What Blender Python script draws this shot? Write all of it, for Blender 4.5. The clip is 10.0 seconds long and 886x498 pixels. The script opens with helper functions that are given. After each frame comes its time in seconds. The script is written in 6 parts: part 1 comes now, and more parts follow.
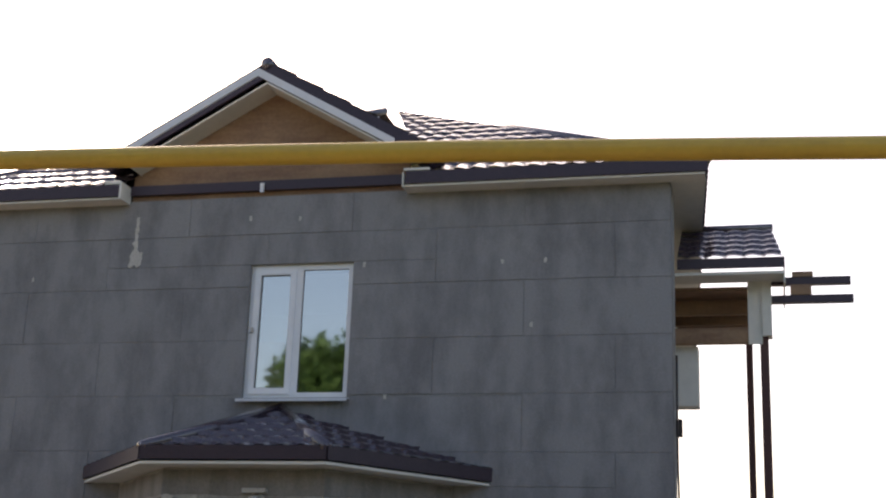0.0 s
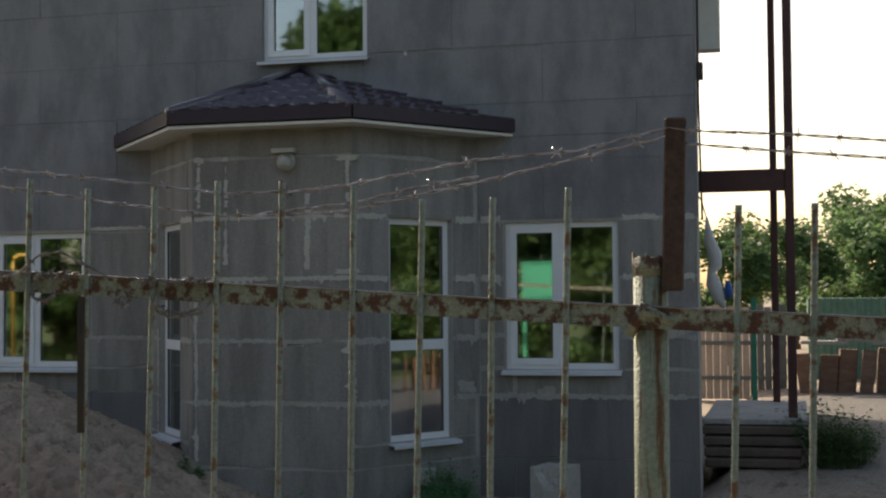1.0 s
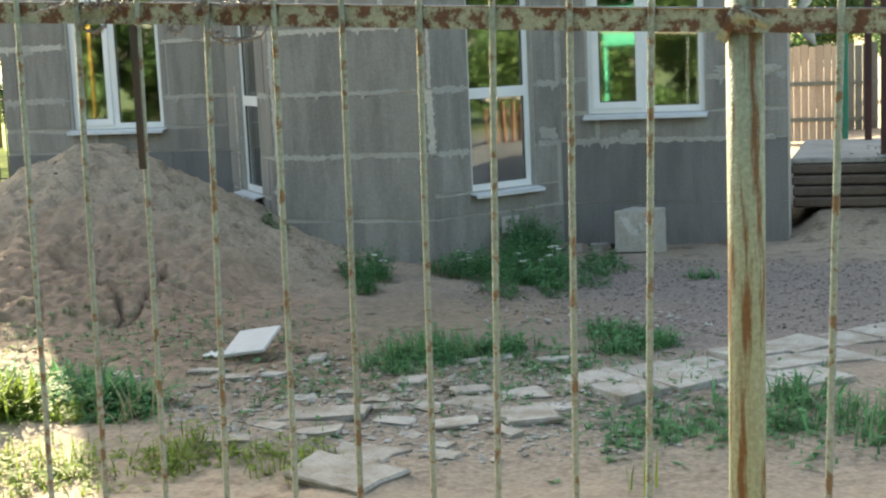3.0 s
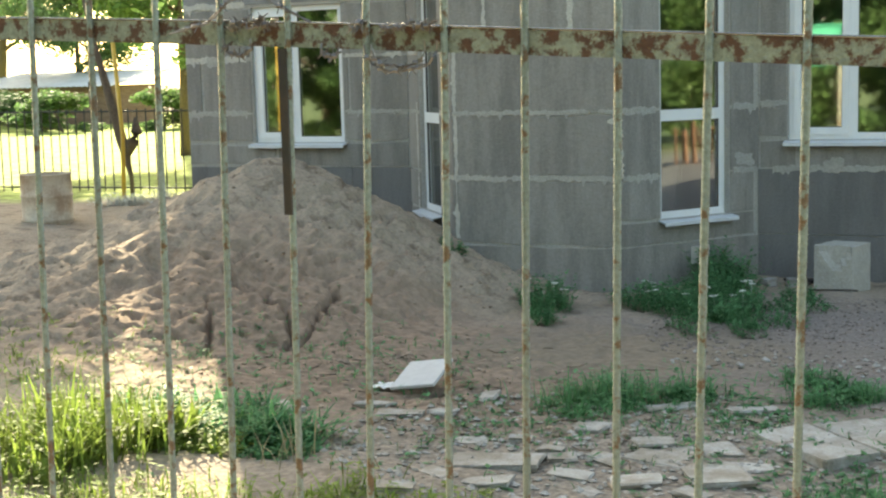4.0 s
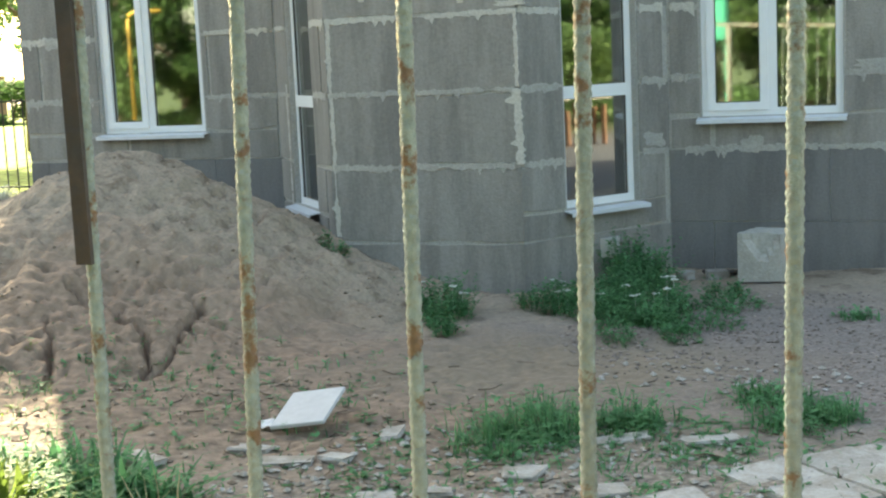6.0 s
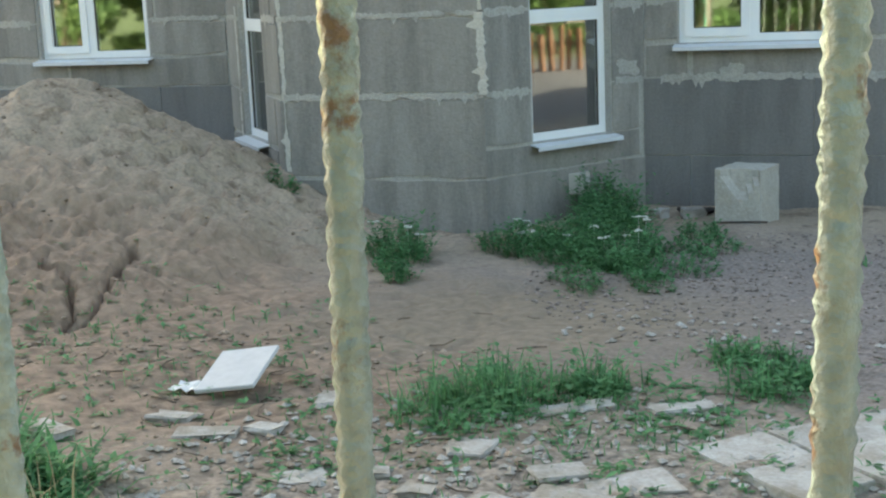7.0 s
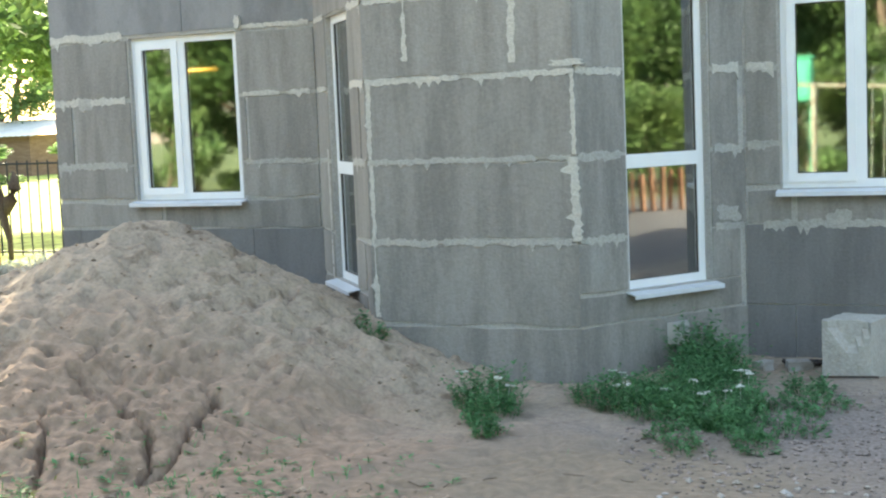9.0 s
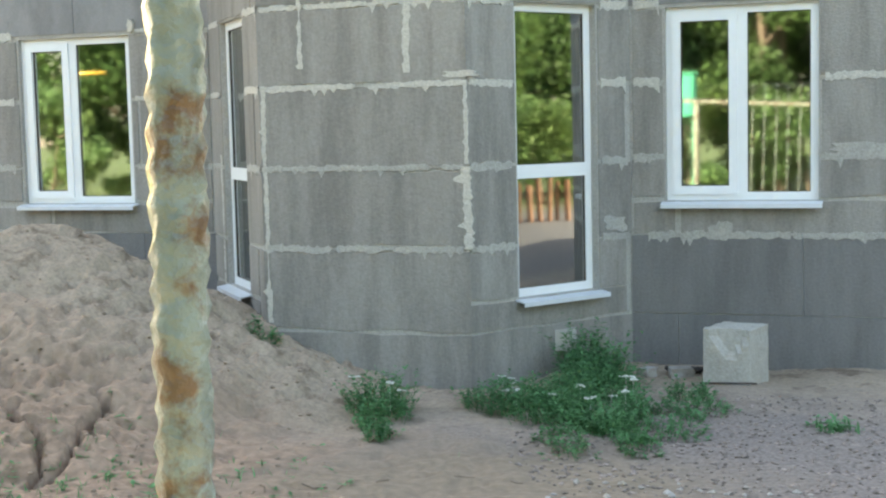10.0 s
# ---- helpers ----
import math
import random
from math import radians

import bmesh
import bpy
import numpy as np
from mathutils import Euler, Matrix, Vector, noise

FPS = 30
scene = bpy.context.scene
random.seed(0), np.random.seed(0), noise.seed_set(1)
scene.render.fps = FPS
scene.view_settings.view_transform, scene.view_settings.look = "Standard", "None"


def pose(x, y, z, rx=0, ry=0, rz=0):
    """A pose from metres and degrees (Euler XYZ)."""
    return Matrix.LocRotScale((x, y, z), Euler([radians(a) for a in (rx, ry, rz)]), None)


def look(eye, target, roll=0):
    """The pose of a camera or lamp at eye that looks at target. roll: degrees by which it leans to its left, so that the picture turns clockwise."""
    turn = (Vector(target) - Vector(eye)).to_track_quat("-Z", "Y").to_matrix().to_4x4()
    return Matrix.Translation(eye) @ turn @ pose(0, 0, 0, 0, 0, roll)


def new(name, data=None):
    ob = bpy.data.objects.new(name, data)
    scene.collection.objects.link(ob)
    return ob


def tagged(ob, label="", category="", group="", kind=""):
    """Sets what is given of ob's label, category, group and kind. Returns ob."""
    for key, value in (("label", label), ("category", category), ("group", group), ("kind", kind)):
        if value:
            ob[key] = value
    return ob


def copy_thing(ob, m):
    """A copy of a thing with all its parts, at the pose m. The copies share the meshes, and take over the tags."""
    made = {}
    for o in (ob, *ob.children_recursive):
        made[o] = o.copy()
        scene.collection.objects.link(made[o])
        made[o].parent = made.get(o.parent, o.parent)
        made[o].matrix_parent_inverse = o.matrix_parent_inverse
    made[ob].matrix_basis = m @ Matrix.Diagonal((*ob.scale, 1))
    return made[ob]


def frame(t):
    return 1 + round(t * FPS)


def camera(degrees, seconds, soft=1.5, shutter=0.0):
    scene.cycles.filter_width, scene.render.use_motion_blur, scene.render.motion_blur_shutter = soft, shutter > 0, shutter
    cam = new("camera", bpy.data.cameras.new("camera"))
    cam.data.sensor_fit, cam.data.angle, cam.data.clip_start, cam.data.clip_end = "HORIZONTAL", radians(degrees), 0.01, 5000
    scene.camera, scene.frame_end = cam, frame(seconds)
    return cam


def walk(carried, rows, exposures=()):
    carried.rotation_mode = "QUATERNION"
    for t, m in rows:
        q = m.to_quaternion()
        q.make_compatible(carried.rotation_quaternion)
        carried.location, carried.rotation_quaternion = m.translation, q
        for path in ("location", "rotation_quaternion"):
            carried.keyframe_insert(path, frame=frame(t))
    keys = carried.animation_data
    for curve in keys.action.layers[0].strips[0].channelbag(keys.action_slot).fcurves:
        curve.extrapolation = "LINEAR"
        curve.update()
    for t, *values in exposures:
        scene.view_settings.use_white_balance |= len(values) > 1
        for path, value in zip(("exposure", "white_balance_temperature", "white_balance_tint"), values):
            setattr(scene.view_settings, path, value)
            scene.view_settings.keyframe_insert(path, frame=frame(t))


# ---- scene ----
cam = camera(35.9, 10.0, soft=2.2)
PATH = [
    (0, (2.700, -12.842, 1.882), (2.241, -10.978, 2.436), 2.05),
    (0.2, (2.675, -12.871, 1.87), (2.240, -10.986, 2.366), 1.86),
    (0.5, (2.629, -12.934, 1.849), (2.186, -11.018, 2.201), 1.21),
    (0.8, (2.641, -12.961, 1.824), (2.169, -11.027, 2.006), 0.22),
    (1, (2.676, -12.937, 1.791), (2.181, -11.001, 1.861), -0.49),
    (1.3, (2.7, -12.935, 1.753), (2.176, -11.007, 1.658), -1.50),
    (2, (2.776, -12.949, 1.738), (2.188, -11.048, 1.542), -2.38),
    (2.2, (2.777, -12.964, 1.714), (2.18, -11.066, 1.513), -2.37),
    (3.3, (2.519, -12.622, 1.692), (1.886, -10.747, 1.398), -2.52),
    (3.5, (2.456, -12.553, 1.689), (1.782, -10.692, 1.405), -2.20),
    (4, (2.449, -12.237, 1.735), (1.59, -10.448, 1.484), -1.63),
    (4.5, (2.312, -12.047, 1.705), (1.465, -10.251, 1.469), -0.80),
    (5, (2.024, -11.74, 1.703), (1.284, -9.898, 1.458), -1.55),
    (5.2, (1.982, -11.612, 1.714), (1.252, -9.766, 1.474), -1.77),
    (6.5, (1.678, -10.622, 1.62), (1.027, -8.761, 1.286), -2.91),
    (7, (1.673, -10.295, 1.639), (1.023, -8.444, 1.251), -2.50),
    (7.5, (1.669, -10.057, 1.664), (0.894, -8.253, 1.287), -1.64),
    (8, (1.64, -9.995, 1.655), (0.867, -8.169, 1.395), -1.80),
    (8.5, (1.64, -9.985, 1.675), (0.864, -8.16, 1.415), -2.69),
    (9, (1.64, -9.985, 1.69), (0.848, -8.158, 1.501), -2.44),
    (9.5, (1.648, -10.025, 1.69), (0.948, -8.162, 1.492), -2.00),
    (10, (1.6428, -10.125, 1.685), (1.007, -8.239, 1.505), -1.35),
]

walk(cam, [(t, look(e, g, r)) for t, e, g, r in PATH],
     exposures=[(0.0, 0.87, 7500, 20), (0.3, 0.42, 7500, 19), (0.5, 0.17, 7500, 18), (0.8, 0.15, 7600, 16), (1.0, 0.5, 7800, 12), (1.5, 1.42, 8100, 8),
                (2.2, 2.03, 8300, 4), (4.5, 2.18, 8800, 1), (6.0, 2.36, 8300, 0), (7.0, 2.42, 8200, 1), (8.5, 2.68, 8000, 2), (9.5, 2.80, 8250, 6), (10.0, 2.83, 8400, 5)])

# ---- light ----
SUN_DIR = Vector((0.60, -0.80, -0.60)).normalized()   # the way the sunlight travels
world = bpy.data.worlds.new("sky")
scene.world = world
world.use_nodes = True
wn = world.node_tree
sky = wn.nodes.new("ShaderNodeTexSky")
sky.sky_type = 'NISHITA'
sky.sun_disc = False
sky.sun_elevation = math.asin(-SUN_DIR.z)
sky.sun_rotation = math.atan2(-SUN_DIR.x, -SUN_DIR.y)
sky.air_density, sky.dust_density, sky.ozone_density = 1.0, 2.6, 1.0
wn.nodes["Background"].inputs[1].default_value = 0.15
wn.links.new(sky.outputs[0], wn.nodes["Background"].inputs[0])
sun = new("sun", bpy.data.lights.new("sun", 'SUN'))
sun.data.energy, sun.data.angle, sun.data.color = 4.5, radians(0.5), (1.0, 0.95, 0.86)
sun.rotation_mode = 'QUATERNION'
sun.rotation_quaternion = SUN_DIR.to_track_quat('-Z', 'Y')


# ---- materials ----
def material(name, base, rough=0.85, metal=0.0, grain=30.0, grain_amount=0.12, stain=None, stain_scale=1.5,
             stain_amount=0.5, bump=0.15, bump_scale=60.0, island=0.0, spec=0.4, streak=(1, 1, 1)):
    """Base colour with fine grain, larger stains and a fine relief."""
    m = bpy.data.materials.new(name)
    m.use_nodes = True
    nt = m.node_tree
    b = nt.nodes["Principled BSDF"]
    b.inputs["Roughness"].default_value = rough
    b.inputs["Metallic"].default_value = metal
    b.inputs["Specular IOR Level"].default_value = spec
    co = nt.nodes.new("ShaderNodeTexCoord")
    geo = nt.nodes.new("ShaderNodeNewGeometry")
    oi = nt.nodes.new("ShaderNodeObjectInfo")
    mp = nt.nodes.new("ShaderNodeMapping")
    mp.inputs["Scale"].default_value = streak
    nt.links.new(geo.outputs["Position"], mp.inputs[0])
    n1 = nt.nodes.new("ShaderNodeTexNoise")
    n1.inputs["Scale"].default_value, n1.inputs["Detail"].default_value = grain, 5.0
    n2 = nt.nodes.new("ShaderNodeTexNoise")
    n2.inputs["Scale"].default_value, n2.inputs["Detail"].default_value = stain_scale, 6.0
    n2.inputs["Roughness"].default_value = 0.65
    nt.links.new(geo.outputs["Position"], n1.inputs["Vector"])
    nt.links.new(mp.outputs[0], n2.inputs["Vector"])
    ramp = nt.nodes.new("ShaderNodeValToRGB")
    ramp.color_ramp.elements[0].position, ramp.color_ramp.elements[1].position = 0.42, 0.62
    nt.links.new(n2.outputs[0], ramp.inputs[0])
    mix = nt.nodes.new("ShaderNodeMix")
    mix.data_type = 'RGBA'
    mix.inputs[6].default_value = (*base, 1)
    mix.inputs[7].default_value = (*(stain or tuple(c * 0.7 for c in base)), 1)
    sc = nt.nodes.new("ShaderNodeMath")
    sc.operation = 'MULTIPLY'
    sc.inputs[1].default_value = stain_amount
    nt.links.new(ramp.outputs[0], sc.inputs[0])
    nt.links.new(sc.outputs[0], mix.inputs[0])
    # grain brightness
    mr = nt.nodes.new("ShaderNodeMapRange")
    mr.inputs["From Min"].default_value, mr.inputs["From Max"].default_value = 0.25, 0.75
    mr.inputs["To Min"].default_value, mr.inputs["To Max"].default_value = 1 - grain_amount, 1 + grain_amount
    nt.links.new(n1.outputs[0], mr.inputs[0])
    last = mr.outputs[0]
    if island:
        r2 = nt.nodes.new("ShaderNodeMapRange")
        r2.inputs["To Min"].default_value, r2.inputs["To Max"].default_value = 1 - island, 1 + island
        add = nt.nodes.new("ShaderNodeMath")
        add.operation = 'ADD'
        fr = nt.nodes.new("ShaderNodeMath")
        fr.operation = 'FRACT'
        nt.links.new(oi.outputs["Random"], add.inputs[0])
        nt.links.new(geo.outputs["Random Per Island"], add.inputs[1])
        nt.links.new(add.outputs[0], fr.inputs[0])
        nt.links.new(fr.outputs[0], r2.inputs[0])
        mu = nt.nodes.new("ShaderNodeMath")
        mu.operation = 'MULTIPLY'
        nt.links.new(last, mu.inputs[0])
        nt.links.new(r2.outputs[0], mu.inputs[1])
        last = mu.outputs[0]
    vm = nt.nodes.new("ShaderNodeVectorMath")
    vm.operation = 'SCALE'
    nt.links.new(mix.outputs[2], vm.inputs[0])
    nt.links.new(last, vm.inputs["Scale"])
    nt.links.new(vm.outputs[0], b.inputs["Base Color"])
    if bump:
        n3 = nt.nodes.new("ShaderNodeTexNoise")
        n3.inputs["Scale"].default_value, n3.inputs["Detail"].default_value = bump_scale, 6.0
        nt.links.new(geo.outputs["Position"], n3.inputs["Vector"])
        bp = nt.nodes.new("ShaderNodeBump")
        bp.inputs["Strength"].default_value, bp.inputs["Distance"].default_value = bump, 0.02
        nt.links.new(n3.outputs[0], bp.inputs["Height"])
        nt.links.new(bp.outputs[0], b.inputs["Normal"])
    return m


BLOCK = material("gray_concrete_block", (0.275, 0.262, 0.243), 0.92, grain=45, grain_amount=0.13, stain=(0.185, 0.175, 0.163),
                 stain_scale=2.2, stain_amount=0.8, bump=0.35, bump_scale=60, island=0.10, streak=(2.4, 2.4, 0.4))
BLOCK_UP = material("weathered_upper_block", (0.262, 0.260, 0.262), 0.92, grain=45, grain_amount=0.08, stain=(0.165, 0.163, 0.168),
                    stain_scale=1.3, stain_amount=0.85, bump=0.25, bump_scale=70, island=0.03, streak=(1.6, 1.6, 0.7))
MORTAR = material("pale_mortar", (0.51, 0.49, 0.445), 0.95, grain=60, grain_amount=0.2, stain=(0.45, 0.44, 0.41), stain_scale=5,
                  stain_amount=0.7, bump=0.5, bump_scale=110)
MORTAR_DULL = material("dull_grey_mortar", (0.40, 0.385, 0.355), 0.95, grain=60, grain_amount=0.2, stain=(0.34, 0.335, 0.32), stain_scale=4,
                       stain_amount=0.8, bump=0.5, bump_scale=110)
MORTAR_UP = material("grey_mortar", (0.24, 0.24, 0.235), 0.95, grain=80, stain_scale=2.0, bump=0.4)
PLINTH = material("damp_plinth_concrete", (0.185, 0.182, 0.180), 0.9, grain=50, stain=(0.135, 0.132, 0.130), stain_scale=1.4,
                  stain_amount=0.8, bump=0.25, streak=(3, 3, 0.6))
PVC = material("white_pvc", (0.78, 0.80, 0.82), 0.35, grain=10, grain_amount=0.02, stain_amount=0.1, bump=0.02, spec=0.5)
SILL = material("pale_metal_sill", (0.62, 0.65, 0.69), 0.4, grain=20, grain_amount=0.05, stain_amount=0.25, bump=0.03, spec=0.5)
SOFFIT = material("cream_soffit", (0.74, 0.72, 0.65), 0.6, grain=10, grain_amount=0.05, stain_amount=0.2, bump=0.05)
TRIM = material("white_rake_trim", (0.74, 0.74, 0.76), 0.5, grain=10, grain_amount=0.04, stain_amount=0.15, bump=0.03)
ROOF = material("dark_plum_roof_metal", (0.040, 0.024, 0.040), 0.27, grain=30, grain_amount=0.15, stain=(0.055, 0.04, 0.05),
                stain_amount=0.6, bump=0.04, spec=0.7)
ROOF.node_tree.nodes["Principled BSDF"].inputs["Coat Weight"].default_value = 1.0
ROOF.node_tree.nodes["Principled BSDF"].inputs["Coat Roughness"].default_value = 0.12
ROOF_FLAT = material("dark_plum_fascia_metal", (0.045, 0.028, 0.040), 0.4, grain=30, stain_amount=0.3, bump=0.03)
PLY = material("weathered_plywood", (0.33, 0.21, 0.13), 0.85, grain=25, stain=(0.21, 0.12, 0.08), stain_scale=1.3, stain_amount=0.8,
               bump=0.2, streak=(1, 1, 4), island=0.12)
STEEL = material("oxblood_primed_steel", (0.075, 0.028, 0.028), 0.55, grain=40, stain=(0.12, 0.05, 0.035), stain_amount=0.5, bump=0.08)
GAS = material("yellow_gas_pipe_paint", (0.62, 0.40, 0.06), 0.45, grain=30, grain_amount=0.06, stain=(0.5, 0.3, 0.06), stain_amount=0.5,
               bump=0.05, spec=0.5)
BAR_PAINT = material("pale_green_bar_paint", (0.190, 0.238, 0.218), 0.40, grain=90, grain_amount=0.3, stain=(0.115, 0.058, 0.026),
                     stain_scale=26, stain_amount=1.0, bump=0.35, bump_scale=200, island=0.12, spec=0.6)
BAR_PAINT.node_tree.nodes["Principled BSDF"].inputs["Coat Weight"].default_value = 0.8
BAR_PAINT.node_tree.nodes["Principled BSDF"].inputs["Coat Roughness"].default_value = 0.18
BAR_PAINT.node_tree.nodes["Color Ramp"].color_ramp.elements[0].position = 0.53
BAR_PAINT.node_tree.nodes["Color Ramp"].color_ramp.elements[1].position = 0.60
RUST_GREEN = material("peeling_green_paint_over_rust", (0.27, 0.295, 0.235), 0.75, grain=90, grain_amount=0.25, stain=(0.11, 0.055, 0.035),
                      stain_scale=26, stain_amount=1.0, bump=0.5, bump_scale=160)
RUST_GREEN.node_tree.nodes["Color Ramp"].color_ramp.elements[0].position = 0.47
RUST_GREEN.node_tree.nodes["Color Ramp"].color_ramp.elements[1].position = 0.55
POST_PAINT = material("streaked_green_post_paint", (0.27, 0.305, 0.225), 0.6, grain=90, grain_amount=0.25, stain=(0.15, 0.075, 0.032), stain_scale=9,
                      stain_amount=1.0, bump=0.4, bump_scale=140, streak=(3, 3, 0.28))
POST_PAINT.node_tree.nodes["Color Ramp"].color_ramp.elements[0].position = 0.50
POST_PAINT.node_tree.nodes["Color Ramp"].color_ramp.elements[1].position = 0.60
RUST = material("brown_rusted_steel", (0.085, 0.05, 0.038), 0.85, grain=80, grain_amount=0.3, stain=(0.05, 0.032, 0.028), stain_scale=12, bump=0.4)
DARK_STEEL = material("blackened_steel", (0.035, 0.03, 0.028), 0.6, grain=60, stain=(0.09, 0.05, 0.03), stain_scale=8, bump=0.2)
WIRE = material("galvanised_barbed_wire", (0.33, 0.33, 0.335), 0.24, metal=0.95, grain=80, stain=(0.12, 0.09, 0.075), stain_scale=12, stain_amount=0.6, bump=0.1)
OLD_WIRE = material("dull_barbed_wire", (0.22, 0.21, 0.20), 0.4, metal=0.7, grain=80, stain=(0.07, 0.05, 0.04), stain_scale=14, stain_amount=0.8, bump=0.1)
CONC = material("broken_concrete_slab", (0.375, 0.358, 0.335), 0.95, grain=60, grain_amount=0.14, stain=(0.235, 0.205, 0.165), stain_scale=5,
                stain_amount=0.9, bump=0.35, bump_scale=60, island=0.12)


def glass_material():
    m = bpy.data.materials.new("window_glass")
    m.use_nodes = True
    nt = m.node_tree
    out = nt.nodes["Material Output"]
    nt.nodes.remove(nt.nodes["Principled BSDF"])
    tr = nt.nodes.new("ShaderNodeBsdfTransparent")
    tr.inputs[0].default_value = (0.75, 0.78, 0.76, 1)
    gl = nt.nodes.new("ShaderNodeBsdfGlossy")
    gl.inputs["Roughness"].default_value = 0.03
    gl.inputs["Color"].default_value = (0.95, 0.98, 0.97, 1)
    fr = nt.nodes.new("ShaderNodeMapRange")
    lw = nt.nodes.new("ShaderNodeFresnel")
    lw.inputs["IOR"].default_value = 1.55
    fr.inputs["To Min"].default_value, fr.inputs["To Max"].default_value = 0.36, 1.0
    mx = nt.nodes.new("ShaderNodeMixShader")
    nt.links.new(lw.outputs[0], fr.inputs[0])
    nt.links.new(fr.outputs[0], mx.inputs[0])
    nt.links.new(tr.outputs[0], mx.inputs[1])
    nt.links.new(gl.outputs[0], mx.inputs[2])
    nt.links.new(mx.outputs[0], out.inputs["Surface"])
    return m


GLASS = glass_material()
ROOM = material("unlit_bare_room_plaster", (0.55, 0.53, 0.50), 0.9, grain=6, stain_amount=0.3, bump=0.05)


# ---- mesh helpers ----
def box(bm, x0, x1, y0, y1, z0, z1, m=None):
    vs = [bm.verts.new(m @ Vector((x, y, z)) if m else (x, y, z)) for z in (z0, z1) for y in (y0, y1) for x in (x0, x1)]
    for f in ((0, 2, 3, 1), (4, 5, 7, 6), (0, 1, 5, 4), (2, 6, 7, 3), (0, 4, 6, 2), (1, 3, 7, 5)):
        bm.faces.new([vs[i] for i in f])
    return vs


def tube(bm, pts, r, n=8, m=None, caps=True):
    """A tube along points; r is a number or one radius for each point."""
    pts = [Vector(p) for p in pts]
    rings = []
    up = Vector((0, 0, 1))
    for i, p in enumerate(pts):
        d = (pts[min(i + 1, len(pts) - 1)] - pts[max(i - 1, 0)]).normalized()
        a = d.cross(up if abs(d.z) < 0.95 else Vector((1, 0, 0))).normalized()
        b = d.cross(a)
        rr = r[i] if isinstance(r, (list, tuple)) else r
        ring = []
        for k in range(n):
            w = 2 * math.pi * k / n
            q = p + (a * math.cos(w) + b * math.sin(w)) * rr
            ring.append(bm.verts.new(m @ q if m else q))
        rings.append(ring)
    for r0, r1 in zip(rings, rings[1:]):
        for k in range(n):
            bm.faces.new((r0[k], r0[(k + 1) % n], r1[(k + 1) % n], r1[k]))
    if caps:
        bm.faces.new(rings[0][::-1])
        bm.faces.new(rings[-1])
    return rings


def bevel(bm, w, seg=1):
    bmesh.ops.bevel(bm, geom=bm.edges[:], offset=w, segments=seg, affect='EDGES', profile=0.6, clamp_overlap=True)


def part(name, bm, mat, parent=None, label="", smooth=False, m=None):
    bmesh.ops.recalc_face_normals(bm, faces=bm.faces[:])
    me = bpy.data.meshes.new(name)
    bm.to_mesh(me)
    bm.free()
    if smooth:
        me.polygons.foreach_set("use_smooth", [True] * len(me.polygons))
    me.materials.append(mat)
    ob = new(name, me)
    if m is not None:
        ob.matrix_basis = m
    if parent is not None:
        ob.parent = parent
    if label:
        ob["label"] = label
    return ob


def empty(name, m=None):
    ob = new(name)
    ob.empty_display_size = 0.2
    if m is not None:
        ob.matrix_basis = m
    return ob


def facing(ox, oy, ux, uy):
    """Local frame on a wall: x along it, y into it, z up."""
    u = Vector((ux, uy, 0)).normalized()
    inw = Vector((-u.y, u.x, 0))
    m = Matrix.Identity(4)
    for i in range(3):
        m[i][0], m[i][1], m[i][2] = u[i], inw[i], (0, 0, 1)[i]
    m[0][3], m[1][3], m[2][3] = ox, oy, 0
    return m


def cut(rects, hole):
    """Rectangles (x0, x1, z0, z1) with a hole taken out of them."""
    out = []
    hx0, hx1, hz0, hz1 = hole
    for x0, x1, z0, z1 in rects:
        if hx1 <= x0 or hx0 >= x1 or hz1 <= z0 or hz0 >= z1:
            out.append((x0, x1, z0, z1))
            continue
        if hz0 > z0:
            out.append((x0, x1, z0, hz0))
        if hz1 < z1:
            out.append((x0, x1, hz1, z1))
        a, b = max(z0, hz0), min(z1, hz1)
        if hx0 > x0:
            out.append((x0, hx0, a, b))
        if hx1 < x1:
            out.append((hx1, x1, a, b))
    return [r for r in out if r[1] - r[0] > 0.012 and r[3] - r[2] > 0.012]


# ---- ground ----
YARD = 0.022   # the yard's plan leans this much towards the street's east end


def yx(x, y):
    return x - YARD * y



def smooth01(a, b, x):
    k = min(1.0, max(0.0, (x - a) / (b - a)))
    return k * k * (3 - 2 * k)


def pile_height(x, y):
    dx, dy = x + 4.42, y + 1.5
    rx = 2.85 if dx > 0 else 2.7
    ry = 1.9 if dy > 0 else 3.35
    d = math.sqrt((dx / rx) ** 2 + (dy / ry) ** 2 + 0.010)
    return 1.32 * max(0.0, 1 - d) ** 1.2


